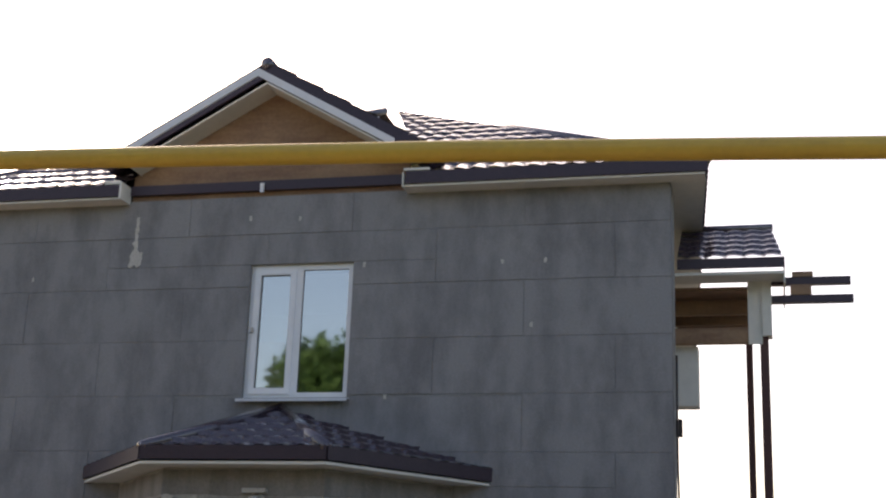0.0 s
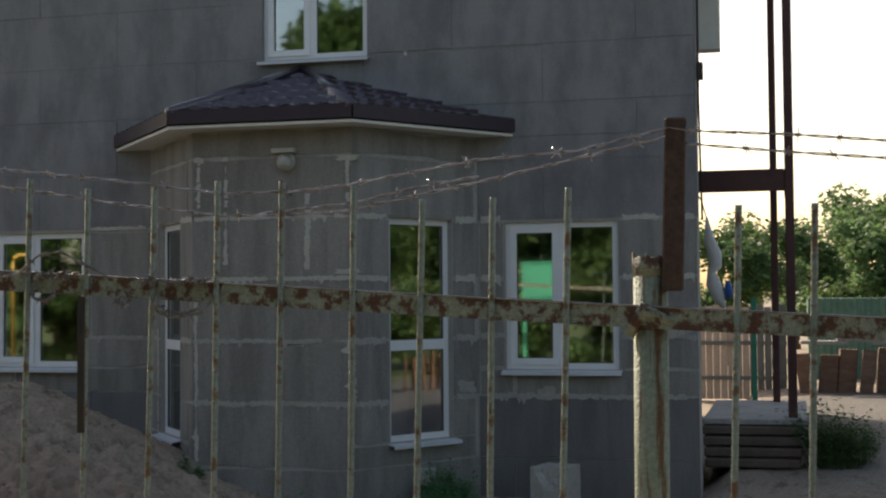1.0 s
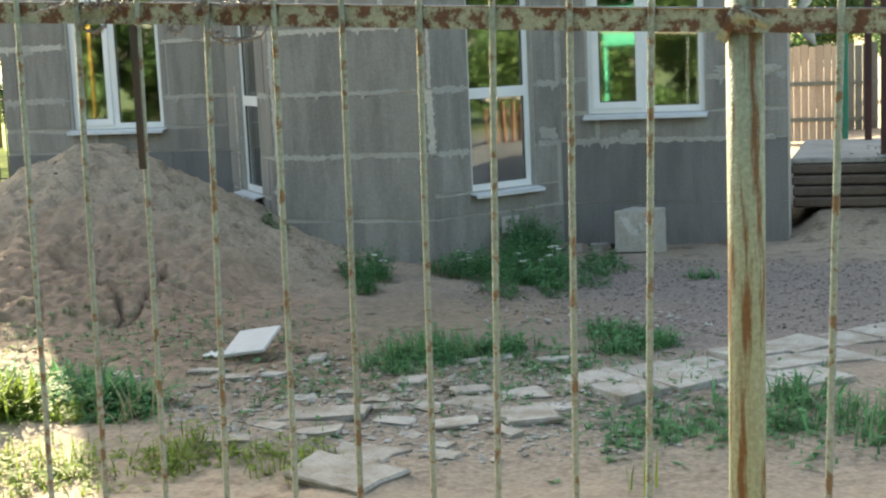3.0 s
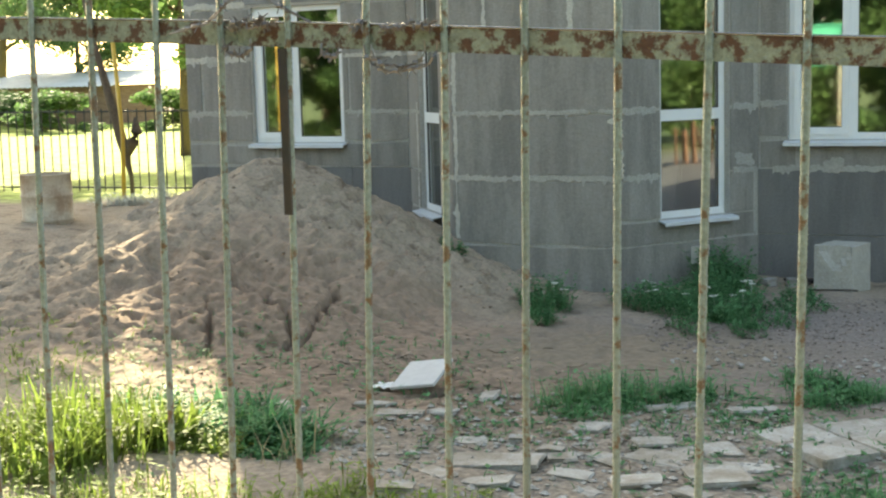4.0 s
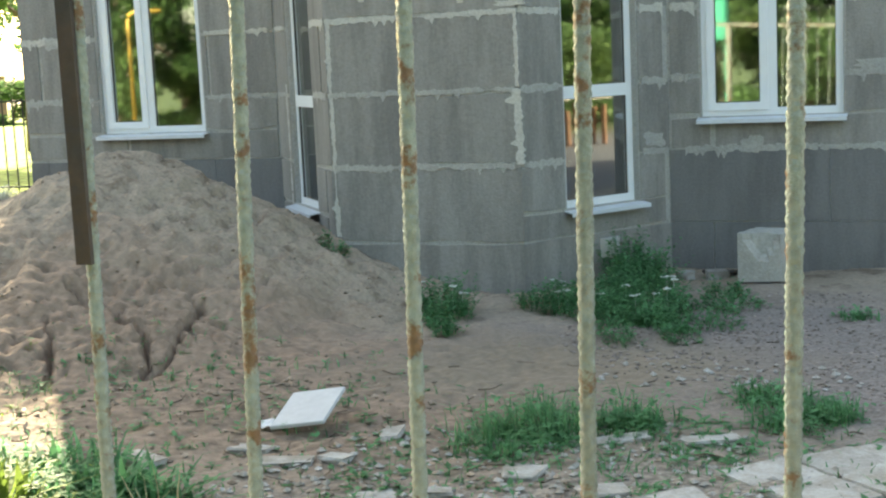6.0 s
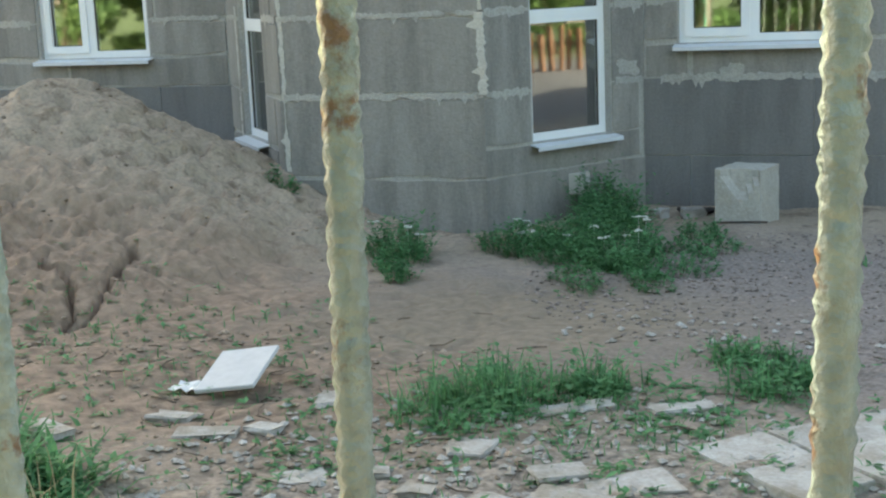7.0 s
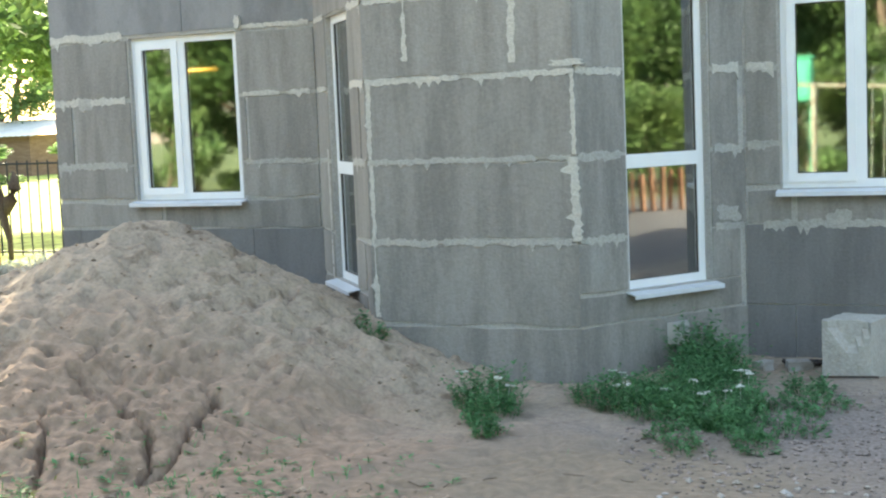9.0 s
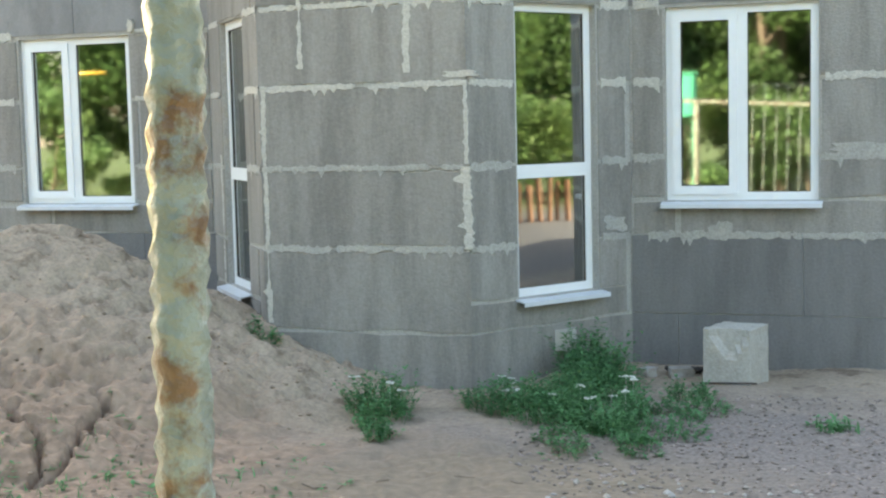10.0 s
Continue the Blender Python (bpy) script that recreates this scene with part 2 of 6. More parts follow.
def ground_z(x, y):
    z = -0.13 + 0.12 * smooth01(-8.0, -10.5, y)
    z += 0.40 * smooth01(-5.0, -8.0, x) * smooth01(-6.5, -3.5, y)
    z += 0.05 * smooth01(1.8, 3.2, x) * smooth01(-4, -1, y) + 0.20 * smooth01(1.75, 2.1, x) * smooth01(-0.3, 0.75, y)
    p = pile_height(x, y)
    rough = 0.03 + 0.06 * min(1.0, p * 3)
    near = 1.0 if (-9 < x < 6 and -10 < y < 1) else 0.4
    n = noise.fractal(Vector((x * 1.7, y * 1.7, 0.3)), 0.8, 2.1, 5) * rough * near
    n += (noise.noise(Vector((x * 7.0, y * 7.0, 2.0)))) * 0.018 * near * (1.0 if p > 0.05 else 0.45)
    if -8 < x < -0.3 and -6.6 < y < -0.5:
        # lumps, foot-sized dents and dry cracks of the heap
        k = smooth01(0.0, 0.12, p) * 0.8 + 0.35 * smooth01(-6.6, -5.6, y)
        n += noise.noise(Vector((x * 4.3, y * 4.3, 5.0))) * 0.035 * k
        n -= 0.05 * k * smooth01(0.26, 0.36, noise.noise(Vector((x * 5.5, y * 7.5, 9.0))))
        n -= 0.035 * k * smooth01(0.30, 0.40, noise.noise(Vector((x * 11, y * 13, 4.0))))
        n += 0.02 * k * noise.noise(Vector((x * 15, y * 15, 1.0)))
        if -3.75 < x < -2.55 and -4.62 < y < -3.05:
            n -= 0.14 * max(crack(x, y, q) for q in CRACKS)
    return z + p + n


CRACKS = (((-3.4, -3.48), (-3.18, -3.60), (-2.92, -3.73), (-2.73, -4.0), (-2.67, -4.21)), ((-2.85, -3.13), (-2.78, -3.46), (-2.66, -3.87), (-2.63, -4.18)),
          ((-3.62, -3.75), (-3.38, -4.08), (-3.11, -4.52)))


def crack(x, y, line):
    best = 9.0
    wx = x + 0.035 * noise.noise(Vector((x * 14, y * 14, 3)))
    wy = y + 0.035 * noise.noise(Vector((x * 14, y * 14, 7)))
    for (ax, ay), (bx, by) in zip(line, line[1:]):
        dx, dy = bx - ax, by - ay
        k = min(1.0, max(0.0, ((wx - ax) * dx + (wy - ay) * dy) / (dx * dx + dy * dy)))
        best = min(best, math.hypot(wx - ax - dx * k, wy - ay - dy * k))
    w = 0.026 + 0.014 * noise.noise(Vector((x * 3, y * 3, 12)))
    return smooth01(w, w * 0.45, best)


def axis(stops):
    out = []
    for a, b, step in stops:
        k = max(1, int(round((b - a) / step)))
        out += [a + (b - a) * i / k for i in range(k)]
    return out + [stops[-1][1]]


def build_ground():
    xs = axis([(-900, -60, 120), (-60, -14, 4), (-14, -7.5, 0.4), (-7.5, -3.75, 0.042), (-3.75, -2.55, 0.016), (-2.55, 3.4, 0.042), (3.4, 9, 0.4), (9, 60, 4), (60, 900, 120)])
    ys = axis([(-900, -60, 120), (-60, -14, 4), (-14, -9, 0.3), (-9, -4.62, 0.042), (-4.62, -3.05, 0.016), (-3.05, -0.2, 0.042), (-0.2, 6, 0.4), (6, 60, 4), (60, 900, 120)])
    vs = [(x, y, ground_z(x, y)) for y in ys for x in xs]
    n = len(xs)
    fs = [(j * n + i, j * n + i + 1, (j + 1) * n + i + 1, (j + 1) * n + i) for j in range(len(ys) - 1) for i in range(n - 1)]
    me = bpy.data.meshes.new("ground")
    me.from_pydata(vs, [], fs)
    me.polygons.foreach_set("use_smooth", [True] * len(fs))
    me.materials.append(ground_material())
    ob = new("ground", me)
    return tagged(ob, "dry sandy earth yard with a spoil heap against the house", "ground", kind="structure")


def ground_material():
    """Earth, with grass on the far lawn and red-brown gravel in the yard."""
    # Dark blotches put the shade of the heap's dents into the colour.
    m = material("yard_earth", (0.315, 0.250, 0.190), 0.98, grain=34, grain_amount=0.24, stain=(0.150, 0.108, 0.078), stain_scale=5.0,
                 stain_amount=0.85, bump=0.6, bump_scale=16)
    nt = m.node_tree
    nt.nodes["Color Ramp"].color_ramp.elements[0].position, nt.nodes["Color Ramp"].color_ramp.elements[1].position = 0.52, 0.66
    nt.nodes["Bump"].inputs["Distance"].default_value = 0.035
    b = nt.nodes["Principled BSDF"]
    src = b.inputs["Base Color"].links[0].from_socket
    geo = nt.nodes.new("ShaderNodeNewGeometry")
    sep = nt.nodes.new("ShaderNodeSeparateXYZ")
    nt.links.new(geo.outputs["Position"], sep.inputs[0])

    def blob(cx, cy, rx, ry, soft, ns, amp):
        """1 inside an uneven ellipse on the ground."""
        mp = nt.nodes.new("ShaderNodeMapping")
        mp.inputs["Location"].default_value = (-cx / rx, -cy / ry, 0)
        mp.inputs["Scale"].default_value = (1 / rx, 1 / ry, 0)
        nt.links.new(geo.outputs["Position"], mp.inputs[0])
        ln = nt.nodes.new("ShaderNodeVectorMath")
        ln.operation = 'LENGTH'
        nt.links.new(mp.outputs[0], ln.inputs[0])
        nz = nt.nodes.new("ShaderNodeTexNoise")
        nz.inputs["Scale"].default_value, nz.inputs["Detail"].default_value = ns, 6.0
        nt.links.new(geo.outputs["Position"], nz.inputs["Vector"])
        ma = nt.nodes.new("ShaderNodeMath")
        ma.operation = 'MULTIPLY_ADD'
        ma.inputs[1].default_value = amp
        nt.links.new(nz.outputs[0], ma.inputs[0])
        nt.links.new(ln.outputs["Value"], ma.inputs[2])
        mr = nt.nodes.new("ShaderNodeMapRange")
        mr.inputs["From Min"].default_value = 1 + amp * 0.5 + soft
        mr.inputs["From Max"].default_value = 1 + amp * 0.5 - soft
        nt.links.new(ma.outputs[0], mr.inputs[0])
        return mr.outputs[0]

    def over(colour, fac, below, speck=40.0, span=0.4):
        mx = nt.nodes.new("ShaderNodeMix")
        mx.data_type = 'RGBA'
        nz = nt.nodes.new("ShaderNodeTexNoise")
        nz.inputs["Scale"].default_value, nz.inputs["Detail"].default_value = speck, 4.0
        nt.links.new(geo.outputs["Position"], nz.inputs["Vector"])
        rp = nt.nodes.new("ShaderNodeValToRGB")
        rp.color_ramp.elements[0].color = (*[c * (1 - span) for c in colour], 1)
        rp.color_ramp.elements[1].color = (*[min(1, c * (1 + span)) for c in colour], 1)
        rp.color_ramp.elements[0].position, rp.color_ramp.elements[1].position = 0.35, 0.65
        nt.links.new(nz.outputs[0], rp.inputs[0])
        nt.links.new(fac, mx.inputs[0])
        nt.links.new(below, mx.inputs[6])
        nt.links.new(rp.outputs[0], mx.inputs[7])
        return mx.outputs[2]

    c = src
    c = over((0.255, 0.178, 0.130), blob(-2.5, -3.9, 2.3, 1.25, 0.45, 2.0, 1.1), c, 14, 0.22)      # red-brown subsoil on the eroded face
    c = over((0.185, 0.155, 0.140), blob(1.6, -3.0, 2.6, 1.9, 0.35, 1.6, 0.8), c, 40, 0.25)      # red-grey gravel
    c = over((0.205, 0.172, 0.142), blob(0.65, -6.1, 2.4, 1.1, 0.5, 1.8, 1.0), c, 30)         # pale crushed concrete
    c = over((0.205, 0.148, 0.11), blob(-1.3, -5.0, 1.7, 0.8, 0.5, 2.2, 1.4), c, 14, 0.3)        # moist red-brown soil
    c = over((0.20, 0.158, 0.118), blob(-0.3, -3.6, 1.2, 0.8, 0.4, 1.5, 0.8), c, 16, 0.15)        # trodden sand
    c = over((0.33, 0.40, 0.10), blob(-32, 24, 26, 22.0, 0.06, 0.6, 0.2), c, 6)          # lawn on the garden side
    c = over((0.33, 0.40, 0.10), blob(-13.4, 5.6, 6.2, 5.0, 0.1, 0.6, 0.2), c, 6)
    c = over((0.06, 0.10, 0.03), blob(26, 22, 21, 15, 0.08, 0.5, 0.2), c, 5)
    c = over((0.07, 0.10, 0.03), blob(0, -94, 160, 80, 0.06, 0.4, 0.2), c, 5)
    c = over((0.13, 0.12, 0.11), blob(4.6, 6.0, 2.9, 6.0, 0.15, 0.8, 0.3), c, 30)         # dark grey painted in for the shade over the side yard
    c = over((0.10, 0.10, 0.105), blob(10.0, -2.0, 5.6, 8.5, 0.12, 0.8, 0.3), c, 30)         # dark side road
    c = over((0.035, 0.065, 0.02), blob(60, -3, 46, 34, 0.05, 0.4, 0.06), c, 5)                  # rough grass beyond the side street
    nt.links.new(c, b.inputs["Base Color"])
    return m


build_ground()

# ---- the house ----
house = tagged(empty("house", pose(-2, 4, 0)), "unrendered grey concrete block house with dark plum metal roofs", "house")
HINV = house.matrix_basis.inverted()


def hpart(name, bm, mat, label="", smooth=False, parent=None):
    ob = part(name, bm, mat, parent or house, label, smooth)
    if parent is None:
        ob.matrix_parent_inverse = HINV
    return ob


MAIN = facing(0, 0, 1, 0)
BAY_R = facing(-1.148, -1.28, 0.87, 1.28)
BAY_F = facing(-2.69, -1.28, 1, 0)
BAY_L = facing(-3.755, 0.0, 1.065, -1.28)
LEN_R, LEN_F, LEN_L = 1.548, 1.542, 1.665
WIN_R = (-0.015, 1.075, 1.09, 2.505)
WIN_L = (-5.595, -4.51, 1.09, 2.50)
WIN_U = (-2.505, -1.395, 4.20, 5.595)
WIN_BR = (0.44, 1.21, 0.46, 2.525)
WIN_BL = (0.42, 1.19, 0.46, 2.525)
X0, X1, ZTOP = -6.43, 1.81, 6.34


def wall_mesh(m, x0, x1, z0, z1, holes, depth, face=0.012):
    """The backing of a wall with its openings, mortar-faced, set back behind the blocks."""
    bm = bmesh.new()
    xs = sorted({x0, x1, *[min(x1, max(x0, q)) for h in holes for q in h[:2]]})
    zs = sorted({z0, z1, *[min(z1, max(z0, q)) for h in holes for q in h[2:]]})
    verts = {}

    def v(i, k, y):
        if (i, k, y) not in verts:
            verts[i, k, y] = bm.verts.new(m @ Vector((xs[i], y, zs[k])))
        return verts[i, k, y]

    def solid(i, k):
        if not (0 <= i < len(xs) - 1 and 0 <= k < len(zs) - 1):
            return False
        cx, cz = (xs[i] + xs[i + 1]) / 2, (zs[k] + zs[k + 1]) / 2
        return not any(h[0] < cx < h[1] and h[2] < cz < h[3] for h in holes)

    for i in range(len(xs) - 1):
        for k in range(len(zs) - 1):
            if not solid(i, k):
                continue
            for y in (face, depth):
                bm.faces.new((v(i, k, y), v(i + 1, k, y), v(i + 1, k + 1, y), v(i, k + 1, y)))
            for (di, dk), (p, q) in (((-1, 0), ((i, k), (i, k + 1))), ((1, 0), ((i + 1, k), (i + 1, k + 1))), ((0, -1), ((i, k), (i + 1, k))), ((0, 1), ((i, k + 1), (i + 1, k + 1)))):
                if not solid(i + di, k + dk):
                    bm.faces.new((v(*p, face), v(*q, face), v(*q, depth), v(*p, depth)))
    return bm


def lay_blocks(owner, m, x0, x1, rows, holes, mat, name="block", joint=0.012, length=2.4, first=0.0, proud=0.0, rnd=None, ends=None):
    """Courses of large blocks, each an object of its own; joints stay open to the mortar behind."""
    for k, (z0, z1) in enumerate(rows):
        start = x0 - (first + (k % 2) * length * 0.5) % length
        x = start
        while x < x1:
            a, b = max(x, x0), min(x + length, x1)
            x += length
            if b - a < 0.05:
                continue
            for r in [q for q in _cut_all((a, b, z0, z1), holes)]:
                bm = bmesh.new()
                j = joint * rnd.uniform(0.6, 1.5)
                j2 = joint * rnd.uniform(0.6, 1.8)
                e0 = 0 if abs(r[0] - x0) < 1e-4 else j2 * 0.5
                e1 = 0 if abs(r[1] - x1) < 1e-4 else j2 * 0.5
                pr = proud + rnd.uniform(-0.001, 0.004)
                # a face with a slightly uneven edge
                zs0, zs1 = r[2] + j * 0.5, r[3] - j * 0.5
                n = max(1, int((r[1] - r[0]) / 0.22))
                xs = [r[0] + e0 + (r[1] - e1 - r[0] - e0) * i / n for i in range(n + 1)]
                lo = [zs0 + rnd.uniform(-0.4, 0.5) * j for _ in xs]
                hi = [zs1 - rnd.uniform(-0.4, 0.5) * j for _ in xs]
                fr, bk = [], []
                for i in range(n + 1):
                    fr.append((bm.verts.new(m @ Vector((xs[i], -pr, lo[i]))), bm.verts.new(m @ Vector((xs[i], -pr, hi[i])))))
                    bk.append((bm.verts.new(m @ Vector((xs[i], 0.05, lo[i]))), bm.verts.new(m @ Vector((xs[i], 0.05, hi[i])))))
                for i in range(n):
                    bm.faces.new((fr[i][0], fr[i + 1][0], fr[i + 1][1], fr[i][1]))
                    bm.faces.new((fr[i][1], fr[i + 1][1], bk[i + 1][1], bk[i][1]))
                    bm.faces.new((fr[i][0], bk[i][0], bk[i + 1][0], fr[i + 1][0]))
                bm.faces.new((fr[0][0], fr[0][1], bk[0][1], bk[0][0]))
                bm.faces.new((fr[n][0], bk[n][0], bk[n][1], fr[n][1]))
                part(name, bm, mat, owner)


def _cut_all(rect, holes):
    rects = [rect]
    for h in holes:
        rects = cut(rects, h)
    return [r for r in rects if r[1] - r[0] > 0.03 and r[3] - r[2] > 0.03]


# walls: one backing mesh for each face, blocks come last in the file
ZS = 2.53
wall_front = hpart("wall", wall_mesh(MAIN, X0, X1, -0.4, ZS, [WIN_R, WIN_L, (-3.45, -0.55, -0.1, ZS)], 0.42, 0.007), MORTAR_DULL,
                   "grey block front wall with pale mortar joints")
wall_upper = hpart("wall", wall_mesh(MAIN, X0, X1, ZS, ZTOP, [WIN_U, (-3.45, -0.55, ZS, 2.8)], 0.42, 0.005), MORTAR_UP,
                   "darker weathered block wall of the upper floor")
bay_right = hpart("bay_wall", wall_mesh(BAY_R, 0, LEN_R, -0.4, 3.33, [WIN_BR], 0.36, 0.007), MORTAR_DULL, "angled grey block wall of the bay")
bay_front = hpart("bay_wall", wall_mesh(BAY_F, 0, LEN_F, -0.4, 3.33, [], 0.36, 0.007), MORTAR_DULL, "front grey block wall of the bay")
bay_left = hpart("bay_wall", wall_mesh(BAY_L, 0, LEN_L, -0.4, 3.33, [WIN_BL], 0.36, 0.007), MORTAR_DULL, "angled grey block wall of the bay")


def hbox(name, dims, mat, label=""):
    bm = bmesh.new()
    box(bm, *dims)
    return hpart(name, bm, mat, label)


bm = bmesh.new()                                   # the side wall runs slightly inwards to the rear
for v in box(bm, X1 - 0.4, X1, 0.42, 9.0, -0.4, ZTOP):
    if v.co.y > 5:
        v.co.x -= 0.67
hpart("wall", bm, BLOCK_UP, "grey block side or rear wall")
for dims in ((X0, X0 + 0.4, 0.42, 9.0, -0.4, ZTOP), (X0, X1 - 0.68, 9.0, 9.4, -0.4, ZTOP)):
    hbox("wall", dims, BLOCK_UP, "grey block side or rear wall")
for dims in ((X0 + 0.42, X1 - 1.1, 0.44, 8.98, 0.05, 0.2), (X0 + 0.42, X1 - 1.1, 0.44, 8.98, 2.95, 3.15), (X0 + 0.42, X1 - 1.1, 0.44, 8.98, 6.1, 6.28),
             (-3.4, -0.6, -0.65, 0.44, 0.05, 0.2), (-3.4, -0.6, -0.4, 0.0, 3.2, 3.38)):
    hbox("floor_slab", dims, ROOM, "bare floor slab of an unlit room")
for dims in ((-2.2, -2.05, 4.46, 8.98, 0.2, 6.1), (X0 + 0.42, X1 - 0.42, 4.3, 4.45, 0.2, 6.1)):
    hbox("partition", dims, ROOM, "bare inner wall behind the windows")


def window(m, rect, split, transom=None, sash_left=True, inset=0.05, sill_out=0.09, label=""):
    """White plastic window: frame, sash, panes and a metal sill."""
    x0, x1, z0, z1 = rect
    win = hpart("window", _frame(m, x0, x1, z0, z1, inset, split, transom), PVC, label)
    panes = []
    f = 0.055
    if transom is None:
        mid = x0 + (x1 - x0) * split
        cells = [(x0 + f, mid - 0.04, z0 + f, z1 - f, sash_left), (mid + 0.04, x1 - f, z0 + f, z1 - f, not sash_left)]
    else:
        cells = [(x0 + f, x1 - f, z0 + f, transom - 0.045, False), (x0 + f, x1 - f, transom + 0.045, z1 - f, False)]
    for a, b, c, d, sash in cells:
        if sash:
            s = 0.05
            bm = wall_mesh(m, a - 0.012, b + 0.012, c - 0.012, d + 0.012, [(a + s, b - s, c + s, d - s)], inset + 0.05, inset - 0.016)
            hpart("sash", bm, PVC, "", parent=win)
            a, b, c, d = a + s, b - s, c + s, d - s
        # dark rubber gasket round the glass
        g = 0.007
        bm = wall_mesh(m, a, b, c, d, [(a + g, b - g, c + g, d - g)], inset + 0.03, inset + 0.012)
        hpart("gasket", bm, DARK_STEEL, "", parent=win)
        bm = bmesh.new()
        box(bm, a, b, inset + 0.020, inset + 0.026, c, d, m)
        pane = hpart("pane", bm, GLASS, "", parent=win)
        pane.visible_shadow = False
    # sill: a folded sheet that slopes outwards, with a turned-down lip
    bm = bmesh.new()
    prof = [(inset + 0.02, z0 + 0.004), (-sill_out, z0 - 0.022), (-sill_out, z0 - 0.052), (-sill_out + 0.006, z0 - 0.052), (-sill_out + 0.006, z0 - 0.030), (inset + 0.02, z0 - 0.010)]
    e0 = [bm.verts.new(m @ Vector((x0 - 0.03, y, z))) for y, z in prof]
    e1 = [bm.verts.new(m @ Vector((x1 + 0.03, y, z))) for y, z in prof]
    for i in range(len(prof)):
        j = (i + 1) % len(prof)
        bm.faces.new((e0[i], e0[j], e1[j], e1[i]))
    bm.faces.new(e0[::-1])
    bm.faces.new(e1)
    hpart("sill", bm, SILL, "folded pale metal sill", parent=win)
    return win


def _frame(m, x0, x1, z0, z1, inset, split, transom):
    f = 0.058
    if transom is None:
        mid = x0 + (x1 - x0) * split
        holes = [(x0 + f, mid - 0.042, z0 + f, z1 - f), (mid + 0.042, x1 - f, z0 + f, z1 - f)]
    else:
        holes = [(x0 + f, x1 - f, z0 + f, transom - 0.048), (x0 + f, x1 - f, transom + 0.048, z1 - f)]
    return wall_mesh(m, x0, x1, z0, z1, holes, inset + 0.065, inset)


window(MAIN, WIN_R, 0.50, label="white two-part plastic window beside the bay")
window(MAIN, WIN_L, 0.46, label="white two-part plastic window above the spoil heap")
window(MAIN, WIN_U, 0.47, label="white two-part plastic window of the upper floor")
window(BAY_R, WIN_BR, 0.5, transom=1.345, inset=0.07, label="tall white plastic bay window with a transom")
window(BAY_L, WIN_BL, 0.5, transom=1.345, inset=0.05, label="tall white plastic bay window with a transom")


def tiled(bm, a, b, c, d, course=0.35, wave=0.19, up=0.022, step=0.02):
    """Pressed metal roof tiles between the eave a-b and the upper edge d-c."""
    a, b, c, d = map(Vector, (a, b, c, d))
    nrm = (b - a).cross(d - a).normalized()
    if nrm.z < 0:
        nrm = -nrm
    eave = (b - a).normalized()
    length = max((d - a).length, (c - b).length)
    h = (d - a) - eave * (d - a).dot(eave)
    h2 = (c - b) - eave * (c - b).dot(eave)
    hl = max(h.length, h2.length)
    rows = max(1, int(round(hl / course)))
    prev = None
    for r in range(rows):
        for s in (0.0, 0.35, 0.7, 0.999):
            v = (r + s) / rows
            if v > 1:
                v = 1
            p0, p1 = a.lerp(d, v), b.lerp(c, v)
            w = (p1 - p0).length
            n = max(2, int((b - a).length / 0.048))
            row = []
            for i in range(n + 1):
                q = p0.lerp(p1, i / n)
                u = (q - a).dot(eave)
                off = up * abs(math.cos(math.pi * u / wave)) ** 0.7 + step * (1 - s)
                row.append(bm.verts.new(q + nrm * off))
            if prev:
                for i in range(n):
                    try:
                        bm.faces.new((prev[i], prev[i + 1], row[i + 1], row[i]))
                    except ValueError:
                        pass
            prev = row


TAN = 0.57
EZ = 6.43
EY, EXR, EXL = -0.22, 2.18, -6.78
TOP = 4.4
bm = bmesh.new()
tiled(bm, (-0.66, EY, EZ), (EXR, EY, EZ), (EXR - TOP, EY + TOP, EZ + TOP * TAN), (-2.2, EY + TOP, EZ + TOP * TAN), up=0.036)
hpart("roof", bm, ROOF, "dark plum pressed metal tiles catching the light", True)
bm = bmesh.new()
tiled(bm, (EXL, EY, EZ), (-4.02, EY, EZ), (-2.4, EY + TOP, EZ + TOP * TAN), (EXL + TOP, EY + TOP, EZ + TOP * TAN), up=0.036)
hpart("roof", bm, ROOF, "dark plum pressed metal tiles catching the light", True)
for q in (((EXR, EY, EZ), (EXR - 0.7, 9.8, EZ), (EXR - TOP, 9.8 - TOP, EZ + TOP * TAN), (EXR - TOP, EY + TOP, EZ + TOP * TAN)),
          ((EXL, 9.8, EZ), (EXL, EY, EZ), (EXL + TOP, EY + TOP, EZ + TOP * TAN), (EXL + TOP, 9.8 - TOP, EZ + TOP * TAN)),
          ((EXR - 0.7, 9.8, EZ), (EXL, 9.8, EZ), (EXL + TOP, 9.8 - TOP, EZ + TOP * TAN), (EXR - TOP, 9.8 - TOP, EZ + TOP * TAN))):
    bm = bmesh.new()
    tiled(bm, *q)
    hpart("roof", bm, ROOF, "dark plum metal roof side", True)
# hip and ridge caps
for ex, tx in ((EXR, EXR - TOP), (EXL, EXL + TOP)):
    bm = bmesh.new()
    tube(bm, [(ex, EY, EZ + 0.02), (tx, EY + TOP, EZ + TOP * TAN + 0.03)], 0.055, 8)
    hpart("ridge_cap", bm, ROOF, "", True)
